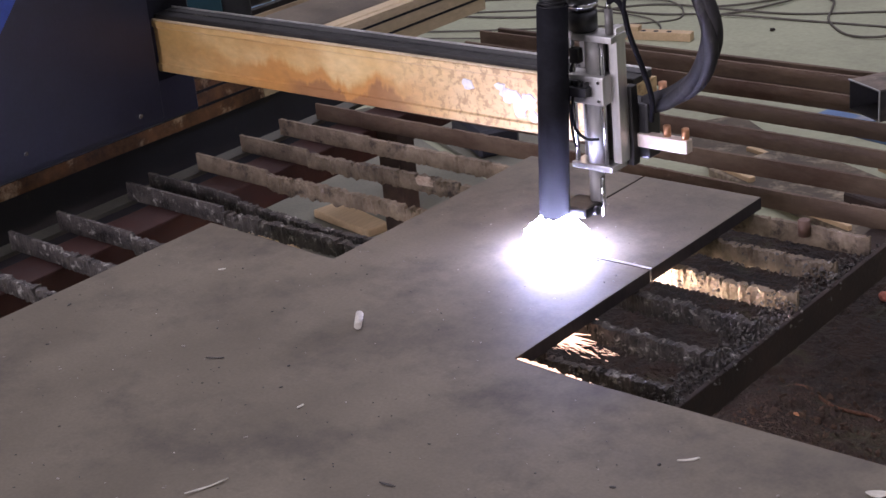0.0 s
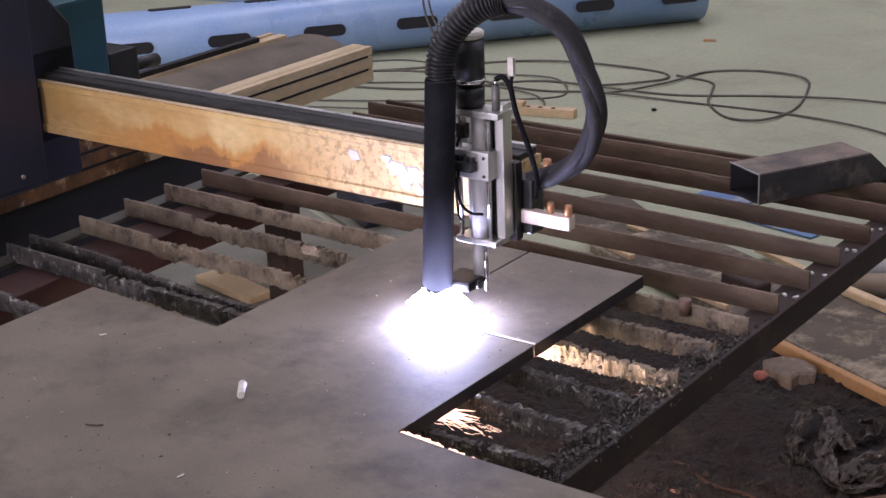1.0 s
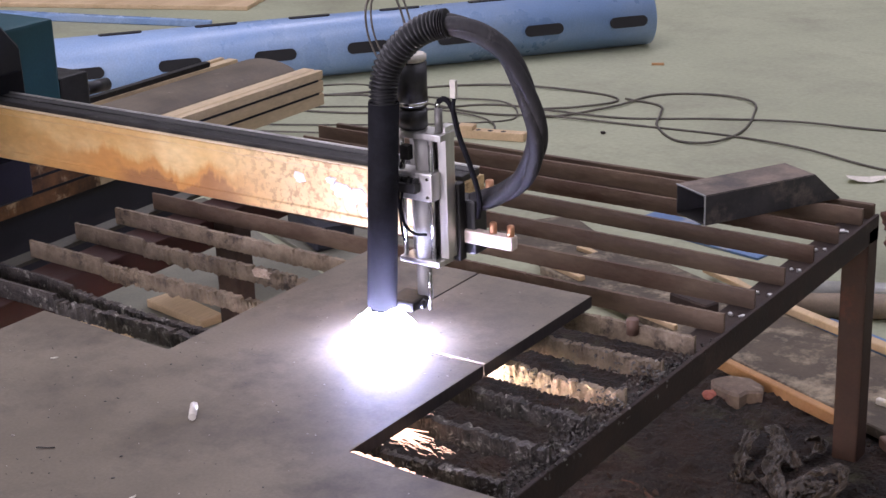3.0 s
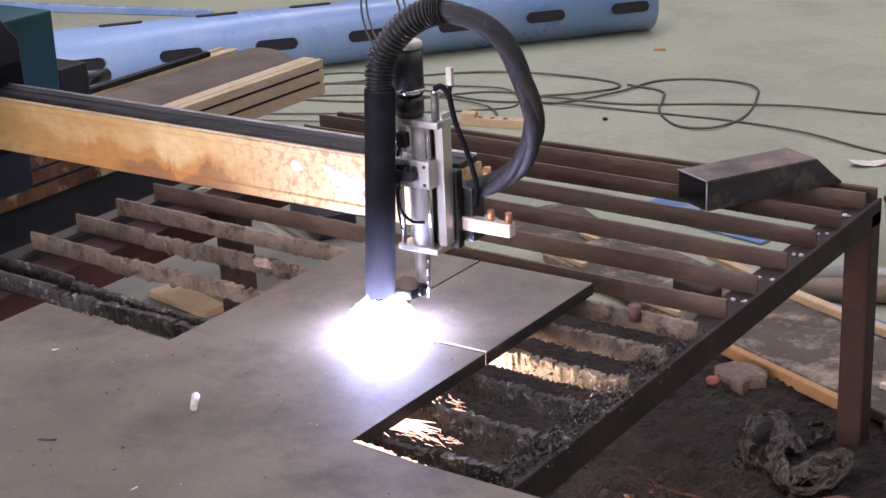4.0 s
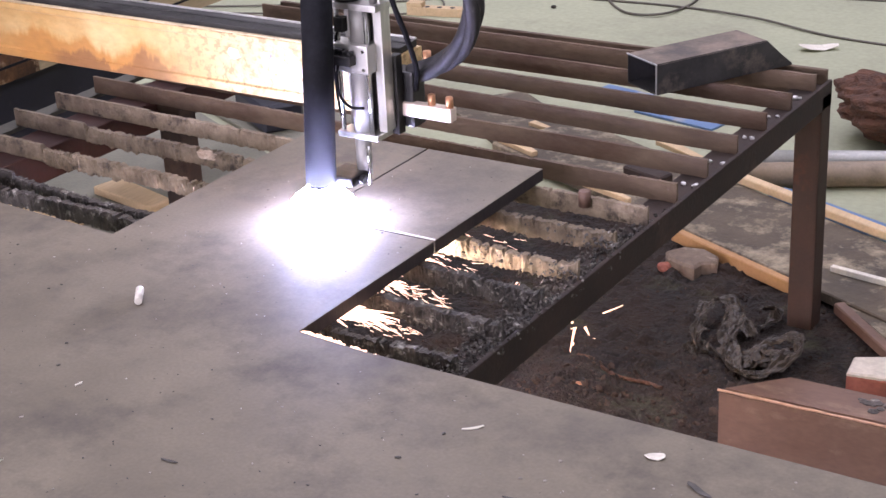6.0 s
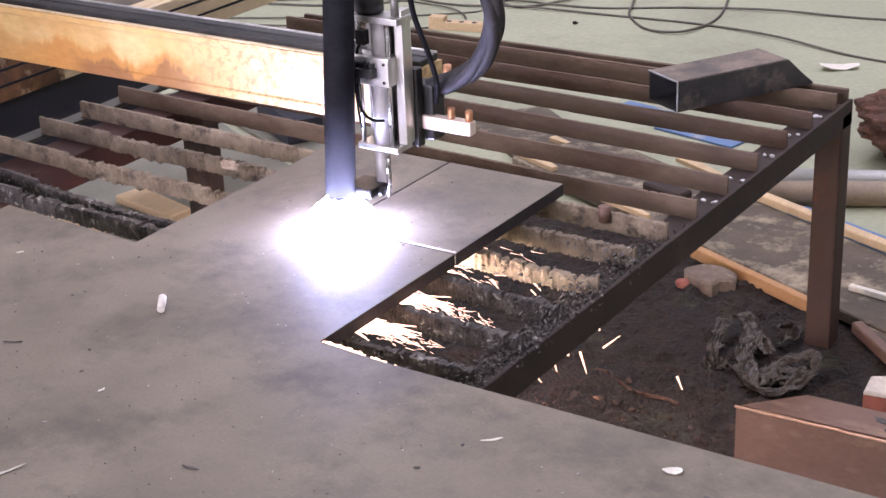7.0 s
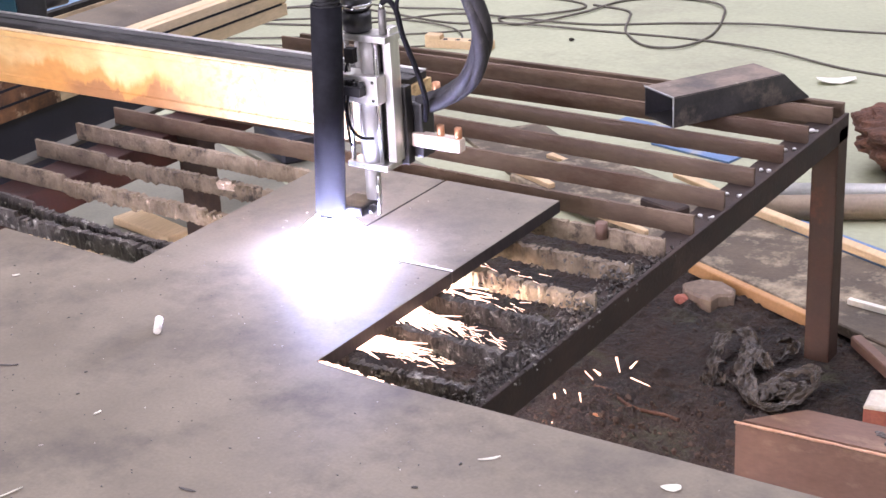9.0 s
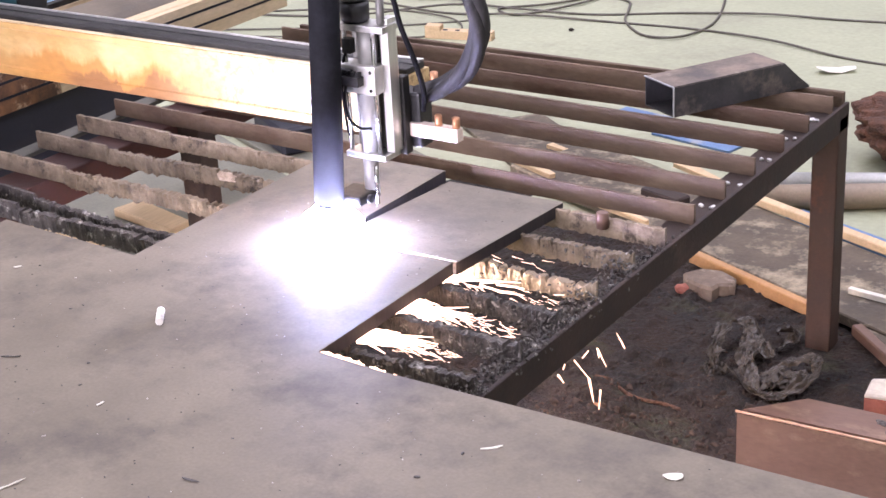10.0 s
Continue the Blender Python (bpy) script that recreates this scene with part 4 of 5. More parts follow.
# ---- around the table ----
def low_tube():
    """Large brown tube on blocks beside the table."""
    ob = thing("steel_box_section", (0.40, 0.66, 0.0), "large brown rusted steel box section with a bright worn edge", "steel tube")
    A, B = Vector((0.244, 0.655, 0.17)), Vector((0.503, 0.662, 0.17))
    d = (B - A).normalized()
    nrm = Vector((-d.y, d.x, 0))
    bm = bmesh.new()
    L, W, Hh = 0.75, 0.084, 0.17
    a0, sk = A.copy(), 0.03
    vs = []
    for z in (0.0, Hh):
        for u, w in ((0, 0), (L, 0), (L, W), (0.085, W)):
            p = a0 + d * u + nrm * w
            vs.append(bm.verts.new((p.x, p.y, z)))
    f = [(3, 2, 1, 0), (4, 5, 6, 7), (0, 1, 5, 4), (1, 2, 6, 5), (2, 3, 7, 6), (3, 0, 4, 7)]
    for q in f:
        bm.faces.new([vs[i] for i in q])
    bmesh.ops.recalc_face_normals(bm, faces=bm.faces[:])
    bmesh.ops.bevel(bm, geom=bm.edges[:], offset=0.006, segments=3, affect="EDGES")
    part("section", bm, RUSTTUBE, ob)
    rnd = random.Random(3)
    bm = bmesh.new()
    for k in range(26):
        p = A + d * rnd.uniform(0.20, 0.29) + nrm * rnd.uniform(0.028, 0.062)
        res = bmesh.ops.create_icosphere(bm, subdivisions=1, radius=rnd.uniform(0.003, 0.009), matrix=Matrix.LocRotScale((p.x, p.y, Hh), None, (1.2, 1, 0.5)))
    part("weld_scab", bm, SLAG, ob, "dark scab of old weld")
    edge = [A + d * (0.004 + 0.74 * k / 30) + Vector((0.0012 * noise.noise(Vector((k * 1.3, 0, 0))), -0.0004, -0.0022 + 0.0012 * noise.noise(Vector((k * 0.9, 4, 0))))) for k in range(31)]
    part("worn_edge", sweep_bm(edge, lambda u: 0.0022 + 0.0012 * noise.noise(Vector((u * 40, 1, 0))), 6), WORN, ob, "bright worn orange edge")


low_tube()


def dirt_height(x, y):
    x0, x1, y1 = -1.0, 0.95, 1.80
    edge = max(0.0, min(1.0, (x - x0) / 0.2, (x1 - x) / 0.3, (y1 - y - 0.25 * noise.noise(Vector((x * 3, 5, 0)))) / 0.3))
    h = 0.004 + 0.011 * noise.noise(Vector((x * 4, y * 4, 0))) + 0.014 * noise.noise(Vector((x * 11, y * 11, 3))) + 0.011 * noise.noise(Vector((x * 30, y * 30, 7))) + 0.008 * noise.noise(Vector((x * 70, y * 70, 2))) + 0.016 * max(0.0, 0.35 - abs(noise.noise(Vector((x * 16, y * 16, 11)))) * 1.6)
    heap = 0.040 * math.exp(-(((x + 0.08) / 0.14) ** 2 + ((y - 0.78) / 0.16) ** 2))
    h *= 1 - math.exp(-((x - 0.17) ** 2 + (y - 1.21) ** 2) / 0.008)
    low = 0.003 + 0.25 * min(0.0, h)
    return max(-0.02, (max(low, h, 0.0015) + heap) * edge - 0.02 * max(0.0, 0.6 - edge))


def dirt():
    """Uneven slag, ash and soil on the floor under the table."""
    bm = bmesh.new()
    nx, ny = 330, 310
    x0, x1, y0, y1 = -1.0, 0.95, 0.0, 1.85
    g = {}
    for i in range(nx + 1):
        for j in range(ny + 1):
            x, y = x0 + (x1 - x0) * i / nx, y0 + (y1 - y0) * j / ny
            g[i, j] = bm.verts.new((x, y, dirt_height(x, y)))
    for i in range(nx):
        for j in range(ny):
            bm.faces.new((g[i, j], g[i + 1, j], g[i + 1, j + 1], g[i, j + 1])).smooth = True
    return bm


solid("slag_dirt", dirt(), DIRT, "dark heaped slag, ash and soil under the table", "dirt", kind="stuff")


def gravel():
    rnd = random.Random(5)
    bm = bmesh.new()
    for k in range(2600):
        x, y = rnd.uniform(-0.5, 0.4), rnd.uniform(0.45, 1.32)
        if k % 3 == 0:
            x, y = rnd.gauss(0.08, 0.16), rnd.gauss(0.75, 0.12)
        r = rnd.uniform(0.0008, 0.0036) * (2.6 if k % 12 == 0 else 1)
        res = bmesh.ops.create_icosphere(bm, subdivisions=1, radius=r, matrix=Matrix.LocRotScale((x, y, dirt_height(x, y) + r * 0.2), Euler((rnd.random() * 6, rnd.random() * 6, 0)), (1, rnd.uniform(0.5, 1), rnd.uniform(0.4, 0.9))))
        for v in res["verts"]:
            v.co += Vector((rnd.gauss(0, 1), rnd.gauss(0, 1), rnd.gauss(0, 1))) * r * 0.2
    return bm


solid("slag_gravel", gravel(), GRAVEL, "crumbs of slag and stone on the dirt", "gravel", kind="stuff")
solid("mortar_lump", prism_bm([(-0.165, 1.362), (-0.148, 1.335), (-0.112, 1.318), (-0.082, 1.312), (-0.078, 1.338), (-0.052, 1.352), (-0.062, 1.384), (-0.098, 1.404), (-0.140, 1.398)], 0.004, 0.034, 0.005), BRICK, "broken slab of pinkish brick and mortar", "brick")
blob("red_stone", (-0.150, 1.326, 0.004), (0.032, 0.026, 0.022), REDPAINT, "small red brick chip on the dirt", "brick", 6, 0.3)
blob("rust_chip", (-0.051, 0.783, 0.03), (0.026, 0.020, 0.016), COPPER, "small rusty metal chip on the dirt", "scrap", 12, 0.3)


def plank(name, a, b, w, h, z, material, label, category="plank", taper=1.0):
    """A board from a to b on the floor."""
    A, B = Vector((*a, z)), Vector((*b, z))
    d = (B - A).normalized()
    n = Vector((-d.y, d.x, 0))
    bm = bmesh.new()
    vs = []
    for zz in (0, h):
        for p, s in ((A, 1), (B, taper)):
            for q in (-1, 1):
                vs.append(bm.verts.new(p + n * q * w / 2 * s + Vector((0, 0, zz))))
    for q in ((0, 2, 3, 1), (4, 5, 7, 6), (0, 1, 5, 4), (2, 6, 7, 3), (0, 4, 6, 2), (1, 3, 7, 5)):
        bm.faces.new([vs[i] for i in q])
    bmesh.ops.recalc_face_normals(bm, faces=bm.faces[:])
    bmesh.ops.bevel(bm, geom=bm.edges[:], offset=min(w, h) * 0.12, segments=1, affect="EDGES")
    return solid(name, bm, material, label, category)


# board caked with mortar, with an orange edging strip, and splinters of pine
plank("caked_board", (-0.74, 1.869), (0.42, 1.345), 0.255, 0.022, 0.012, OLDWOOD, "old shuttering board caked with grey mortar")
plank("edge_strip", (-0.195, 1.467), (0.138, 1.317), 0.018, 0.026, 0.010, ORANGEWOOD, "orange wooden strip along a caked board")
plank("pine_strip", (-0.190, 1.770), (0.30, 1.560), 0.024, 0.018, 0.034, WOOD, "raw pine strip across the boards")
plank("pine_splinter", (-0.830, 1.807), (-0.655, 1.713), 0.044, 0.012, 0.034, WOOD, "raw pine splinter on the boards under the table", taper=0.4)
plank("pine_splinter", (-0.515, 1.628), (-0.335, 1.550), 0.036, 0.012, 0.034, WOOD, "raw pine splinter under the slats", taper=0.3)
plank("pine_splinter", (-0.450, 1.952), (-0.265, 1.846), 0.036, 0.012, 0.018, WOOD, "raw pine splinter on the caked board", taper=0.3)
plank("pine_offcut", (-1.46, 1.165), (-1.26, 1.120), 0.075, 0.02, 0.012, WOOD, "raw pine offcut on a grey board", taper=0.8)
# grey boards, laid wide so their tone also gives the table's shade
plank("grey_sheet", (-2.05, 1.56), (-0.98, 1.04), 0.60, 0.012, 0.0, GREYBOARD, "dull grey board, widened to darken the shaded floor under the table")
plank("grey_sheet", (-1.90, 2.02), (-1.02, 1.60), 0.30, 0.012, 0.0, GREYBOARD, "dull grey board on the floor behind the table")
plank("pine_offcut", (-1.70, 1.03), (-1.36, 1.00), 0.06, 0.02, 0.012, WOOD, "raw pine offcut on a grey board near the guide rail")
blob("crumpled_scrap", (-0.515, 0.452, H - T - 0.004), (0.040, 0.018, 0.012), PAPERTAN, "crumpled tan scrap caught on a slat", "scrap", 23, 0.5, 4, turn=-15)
plank("navy_box", (-1.50, 1.76), (-1.33, 1.66), 0.11, 0.07, 0.012, NAVY, "dark navy steel box on the floor", "steel box")
plank("grey_board", (-1.02, 2.10), (-0.62, 1.80), 0.22, 0.011, 0.0, OLDWOOD, "grey weathered board lying under the slats")
plank("blue_sheet", (-0.62, 2.215), (-0.39, 2.165), 0.09, 0.006, 0.0, BLUEBOARD, "faded blue sheet on the floor")
plank("blue_sheet", (-0.110, 1.805), (0.42, 1.590), 0.055, 0.012, 0.0, BLUEBOARD, "blue sheet lying beside the caked board")
plank("blue_sheet", (-0.785, 2.310), (-0.640, 2.280), 0.05, 0.006, 0.0, BLUEBOARD, "faded blue sheet on the floor")
plank("pine_chip", (-0.715, 2.055), (-0.610, 2.028), 0.030, 0.010, 0.0, WOOD, "pale pine chip on the floor", taper=0.4)
plank("pine_chip", (-0.800, 1.958), (-0.715, 1.925), 0.022, 0.010, 0.011, WOOD, "pale pine chip on a grey board", taper=0.5)
# added dark block: the shade in the recess beneath a slat
plank("recess_shade", (-0.405, 1.690), (-0.300, 1.655), 0.045, 0.032, 0.034, RAIL, "dark block for the shaded recess under a slat", "steel block")
plank("slant_board", (0.262, 1.325), (0.45, 1.155), 0.10, 0.018, 0.01, OLDWOOD, "weathered board with a pale painted edge")
plank("orange_batten", (0.214, 1.287), (0.40, 1.105), 0.022, 0.022, 0.012, RUSTTUBE, "red-brown rusted bar on the floor")

plank("pale_strip", (0.155, 1.410), (0.31, 1.385), 0.012, 0.012, 0.034, PAPER, "pale painted strip on the caked board")


def red_brick():
    ob = thing("red_brick_piece", (0.365, 1.06, 0), "broken red brick with a pale mortar face on the floor", "brick", turn=18)
    for name, z0, z1, m in (("brick_body", 0.0, 0.040, REDPAINT), ("mortar_face", 0.040, 0.047, CHALK)):
        rnd = random.Random(5)
        out = [(px + rnd.gauss(0, 0.003), py + rnd.gauss(0, 0.003)) for px, py in ((-0.05, -0.03), (0.0, -0.036), (0.06, -0.032), (0.064, 0.03), (0.01, 0.036), (-0.044, 0.026))]
        bm = prism_bm(out, z0, z1, 0.003)
        bm.transform(ob.matrix_basis)
        part(name, bm, m, ob)


red_brick()


def tube_on_floor(name, a, b, r, material, label, z=None):
    z = r if z is None else z
    return solid(name, cyl_bm((*a, z), (*b, z), r, 24, bevel=0.002), material, label, "tube")


tube_on_floor("grey_tube", (-0.22, 1.905), (0.50, 2.225), 0.026, GREYPIPE, "grey galvanised tube lying behind the table")
tube_on_floor("cream_tube", (-0.20, 1.812), (0.50, 2.175), 0.028, TANTUBE, "cream painted tube lying behind the table")
blob("rust_lump", (0.075, 2.235, 0.0), (0.42, 0.25, 0.15), RUSTLUMP, "lump of flaking brown rust scale on the floor", "rust scale", 17, 0.35, 5)


def film_bag():
    """Crumpled dirty plastic film: folded strips."""
    ob = thing("crumpled_film", (0.12, 1.09, 0.0), "crumpled dirty plastic film on the dirt", "plastic film")
    rnd = random.Random(14)
    for k, (cx, cy, sx, sy, turn) in enumerate(((0.165, 1.045, 0.055, 0.045, 20), (0.048, 1.035, 0.035, 0.03, 50))):
        bm = bmesh.new()
        n = 26
        g, low = {}, {}
        for i in range(n + 1):
            for j in range(n + 1):
                u, v = i / n - 0.5, j / n - 0.5
                q = Vector((u * 7, v * 7, k * 7.3))
                ridge = 1 - abs(noise.noise(q * 1.1)) * 2.2
                fold = 1 - abs(noise.noise(q * 2.6)) * 2.0
                warp = Vector((noise.noise(q * 0.9 + Vector((9, 0, 0))), noise.noise(q * 0.9 + Vector((0, 9, 0))), 0)) * 0.25
                out = max(abs(u), abs(v)) * 2
                z = 0.008 + (0.016 * max(0, ridge) ** 2 + 0.008 * fold) * (1 - 0.8 * out ** 2)
                p = Matrix.Rotation(radians(turn), 3, "Z") @ Vector(((u + warp.x) * sx * 1.2, (v + warp.y) * sy * 1.2, 0))
                g[i, j] = bm.verts.new((cx + p.x, cy + p.y, 0.006 + z))
                low[g[i, j]] = bm.verts.new((cx + p.x, cy + p.y, 0.0045 + z))
        for i in range(n):
            for j in range(n):
                if noise.noise(Vector((i * 0.22, j * 0.22, k * 5))) > -0.40:
                    q = (g[i, j], g[i + 1, j], g[i + 1, j + 1], g[i, j + 1])
                    bm.faces.new(q).smooth = True
                    bm.faces.new([low[v] for v in reversed(q)]).smooth = True
        loose = [v for v in bm.verts if not v.link_faces]
        bmesh.ops.delete(bm, geom=loose, context="VERTS")
        part("fold", bm, BAG, ob)
    strands = (((0.038, 1.053, 0.010), (0.022, 1.10, 0.022), (0.010, 1.141, 0.030), (0.011, 1.185, 0.036), (0.046, 1.196, 0.036), (0.082, 1.150, 0.030), (0.117, 1.117, 0.018)),
               ((0.082, 1.150, 0.030), (0.086, 1.10, 0.026), (0.112, 1.040, 0.024), (0.145, 0.990, 0.018), (0.184, 0.989, 0.016)),
               ((0.078, 1.052, 0.012), (0.110, 1.020, 0.016), (0.145, 0.987, 0.014), (0.184, 0.985, 0.016), (0.208, 1.035, 0.026), (0.216, 1.088, 0.032), (0.195, 1.118, 0.034), (0.158, 1.090, 0.028), (0.146, 1.034, 0.020)),
               ((0.040, 1.192, 0.034), (0.062, 1.160, 0.034), (0.070, 1.110, 0.028), (0.092, 1.062, 0.022)),
               ((0.112, 1.165, 0.012), (0.128, 1.205, 0.018), (0.118, 1.235, 0.020), (0.088, 1.225, 0.016)),
               ((0.165, 1.005, 0.018), (0.180, 1.045, 0.026), (0.205, 1.070, 0.030)))
    for k, pts in enumerate(strands):
        line = curve_pts(pts, 16)
        bm = bmesh.new()
        across, rows = 9, []
        for i, p in enumerate(line):
            t = (line[min(i + 1, len(line) - 1)] - line[max(i - 1, 0)]).normalized()
            side = t.cross(Vector((0, 0, 1))).normalized()
            up = side.cross(t)
            lean = 1.6 * noise.noise(Vector((i * 0.07, k * 3.1, 0)))
            w = 0.012 + 0.006 * noise.noise(Vector((i * 0.11, k * 2.3, 4)))
            row = []
            for j in range(across):
                v = j / (across - 1) * 2 - 1
                q = p + (side * math.cos(lean) + up * math.sin(lean)) * v * w
                fold = 0.009 * (0.5 - abs(noise.noise(Vector((i * 0.10, v * 2.6, k * 5.0))))) + 0.004 * noise.noise(Vector((i * 0.35, v * 4.0, k)))
                q += up * fold
                q.z = max(q.z, 0.004 + 0.002 * j)
                row.append((bm.verts.new(q), bm.verts.new(q - up * 0.0012)))
            rows.append(row)
        for A, B in zip(rows, rows[1:]):
            for j in range(across - 1):
                bm.faces.new((A[j][0], A[j + 1][0], B[j + 1][0], B[j][0]))
                bm.faces.new((A[j][1], B[j][1], B[j + 1][1], A[j + 1][1]))
            for j in (0, across - 1):
                bm.faces.new((A[j][0], B[j][0], B[j][1], A[j][1]))
        bmesh.ops.recalc_face_normals(bm, faces=bm.faces[:])
        part("wrinkle", bm, BAG, ob)


film_bag()


def buried_wire():
    pts = [(-0.115, 0.900), (-0.078, 0.886), (-0.045, 0.862), (-0.010, 0.853), (0.030, 0.872), (0.062, 0.862)]
    line = curve_pts([(x, y, dirt_height(x, y) + 0.003) for x, y in pts], 8)
    solid("wire", sweep_bm(line, 0.0034, 8), RUSTLUMP, "thin rusty wire half buried in the dirt", "wire")


buried_wire()


# ---- hall floor behind ----
def blue_pipe():
    end, d = Vector((-1.765, 4.165, 0.110)), Vector((-0.628, -0.778, 0)).normalized()
    r, L = 0.110, 3.2
    ob = thing("slotted_pipe", (end.x, end.y, 0), "long light blue painted pipe with dark slots on the floor", "pipe")
    side = Vector((-d.y, d.x, 0))
    if side.dot(Vector((1, -1.4, 0))) < 0:
        side = -side
    bm = bmesh.new()
    seg = 40
    rings = []
    for p, rr in ((end, r), (end + d * L, r), (end + d * L, r - 0.006), (end, r - 0.006)):
        rings.append([bm.verts.new(p + (side * math.cos(2 * math.pi * k / seg) + Vector((0, 0, 1)) * math.sin(2 * math.pi * k / seg)) * rr) for k in range(seg)])
    for a in range(4):
        A, B = rings[a], rings[(a + 1) % 4]
        for k in range(seg):
            bm.faces.new((A[k], A[(k + 1) % seg], B[(k + 1) % seg], B[k])).smooth = a in (0, 2)
    bmesh.ops.recalc_face_normals(bm, faces=bm.faces[:])
    wall = part("pipe_wall", bm, PIPE_BLUE, ob)
    # slots are dark plugs on the wall, coloured like their shaded inside
    for ang, off, hw in ((2, 0.115, 0.020), (86, 0.30, 0.011)):
        for k in range(9):
            u0 = off + 0.335 * k
            bm = bmesh.new()
            n, ln = 8, 0.075
            out = []
            for i in range(n + 1):
                q = -math.pi / 2 + math.pi * i / n
                out.append((ln - hw + hw * math.cos(q), hw * math.sin(q)))
            for i in range(n + 1):
                q = math.pi / 2 + math.pi * i / n
                out.append((-ln + hw + hw * math.cos(q), hw * math.sin(q)))
            lo, hi = [], []
            for u, v in out:
                a = radians(ang) + v / r
                nv = side * math.cos(a) + Vector((0, 0, 1)) * math.sin(a)
                hi.append(bm.verts.new(end + d * (u0 + u) + nv * (r + 0.0036)))
                lo.append(bm.verts.new(end + d * (u0 + u) + nv * (r - 0.004)))
            bm.faces.new(hi)
            for i in range(len(out)):
                j = (i + 1) % len(out)
                bm.faces.new((lo[i], lo[j], hi[j], hi[i]))
            bmesh.ops.triangulate(bm, faces=[f for f in bm.faces if len(f.verts) > 4])
            bmesh.ops.recalc_face_normals(bm, faces=bm.faces[:])
            part("slot", bm, DARK, ob, "dark plug for the shade in a slot")


blue_pipe()
plank("plywood_sheet", (-5.6, 3.65), (-3.75, 4.35), 0.75, 0.02, 0.0, WOOD, "plain plywood sheet on the hall floor", "board")
plank("blue_strip", (-4.75, 3.35), (-3.52, 3.66), 0.06, 0.03, 0.0, PIPE_BLUE, "light blue steel strip on the hall floor", "steel strip", taper=0.3)


def drill_block():
    ob = thing("wooden_block", (-1.55, 2.75, 0), "pale wooden block with drilled holes on the floor", "wood block", turn=13)
    m = ob.matrix_basis
    bm = box_bm(-0.115, 0.10, -0.018, 0.018, 0, 0.026, 0.002)
    bm.transform(m)
    part("block", bm, WOOD, ob)
    bm = box_bm(-0.115, -0.065, -0.018, 0.018, 0.026, 0.04, 0.002)
    bm.transform(m)
    part("raised_end", bm, WOOD, ob)
    # holes are dark discs, coloured like the shade inside them
    for x in (-0.052, -0.012, 0.03):
        bm = cyl_bm((x, -0.005, 0.020), (x, -0.005, 0.0268), 0.008, 14)
        bm.transform(m)
        part("hole", bm, DARK, ob, "dark plug for the shade in a drilled hole")


drill_block()


def floor_cable(pts, r, label):
    line = curve_pts([(x, y, r + 0.004 * (k % 3 == 1)) for k, (x, y) in enumerate(pts)], 10)
    return solid("cable", sweep_bm(line, r, 8), CABLE, label, "cable", "cables on the floor")


floor_cable([(-3.2, 2.45), (-2.75, 2.62), (-2.35, 2.95), (-2.03, 3.26), (-1.80, 3.35), (-1.533, 3.38), (-1.43, 3.32), (-1.50, 3.18), (-1.62, 3.09), (-1.52, 3.05), (-1.40, 3.24), (-1.35, 3.45), (-1.19, 3.54), (-1.03, 3.50), (-0.96, 3.36), (-0.91, 3.15), (-0.94, 2.99), (-1.05, 2.98), (-1.17, 3.10), (-1.22, 3.22), (-1.28, 3.33), (-1.42, 3.36)], 0.0040, "dusty black cable lying in a loose coil on the floor")
floor_cable([(-3.2, 2.45), (-2.75, 2.62), (-2.10, 2.80), (-1.80, 3.08), (-1.55, 3.10), (-1.30, 3.14), (-1.05, 3.26), (-0.80, 3.33), (-0.548, 3.366), (-0.2, 3.43), (0.3, 3.52)], 0.0036, "dusty black cable running across the floor")
floor_cable([(-3.2, 2.45), (-2.75, 2.62), (-2.25, 3.00), (-1.76, 2.98), (-1.52, 3.04), (-1.20, 3.08), (-0.93, 3.10), (-0.673, 3.06), (-0.406, 2.977), (-0.1, 2.95), (0.4, 2.93)], 0.0036, "dusty black cable running across the floor")
floor_cable([(-3.2, 2.45), (-2.75, 2.62), (-2.40, 3.10), (-2.05, 3.08), (-1.76, 3.13), (-1.62, 2.98), (-1.72, 2.86), (-1.95, 2.70), (-2.4, 2.50), (-3.0, 2.30)], 0.0030, "thin black cable curled on the floor")
floor_cable([(-3.1, 2.40), (-2.6, 2.60), (-2.2, 2.85), (-1.95, 2.95), (-1.70, 2.92), (-1.60, 2.80), (-1.75, 2.66), (-2.1, 2.52), (-2.8, 2.25)], 0.0030, "thin black cable curled on the floor")
scrap((-0.40, 2.86), (0.12, 0.06), 35, 0.0, PAPER, "folded scrap of white card on the floor", "scrap", 41, "card_scrap", 0.25)
plank("copper_offcut", (-1.575, 3.85), (-1.535, 3.87), 0.012, 0.008, 0.0, ORANGEWOOD, "short orange offcut on the floor", "scrap")
blob("pebble", (-1.28, 2.95, 0.0), (0.018, 0.014, 0.01), DIRT, "small dark pebble on the floor", "pebble", 3)


# ---- sparks ----
def make_sparks():
    rnd = random.Random(77)
    made = []
    for k in range(180):
        ln = rnd.uniform(0.010, 0.046)
        bm = cyl_bm((0, 0, -ln / 2), (0, 0, ln / 2), rnd.uniform(0.0009, 0.0024), 8, r2=0.0006)
        ob = part("spark", bm, SPARK)
        tagged(ob, "white-hot flying spark of molten steel", "spark", "sparks under the table")
        t0 = 4.35 + 5.45 * k / 180 + rnd.uniform(-0.15, 0.1)
        made.append((ob, t0, rnd.random(), rnd.random(), rnd.random()))
    return made


SPARKS = make_sparks()


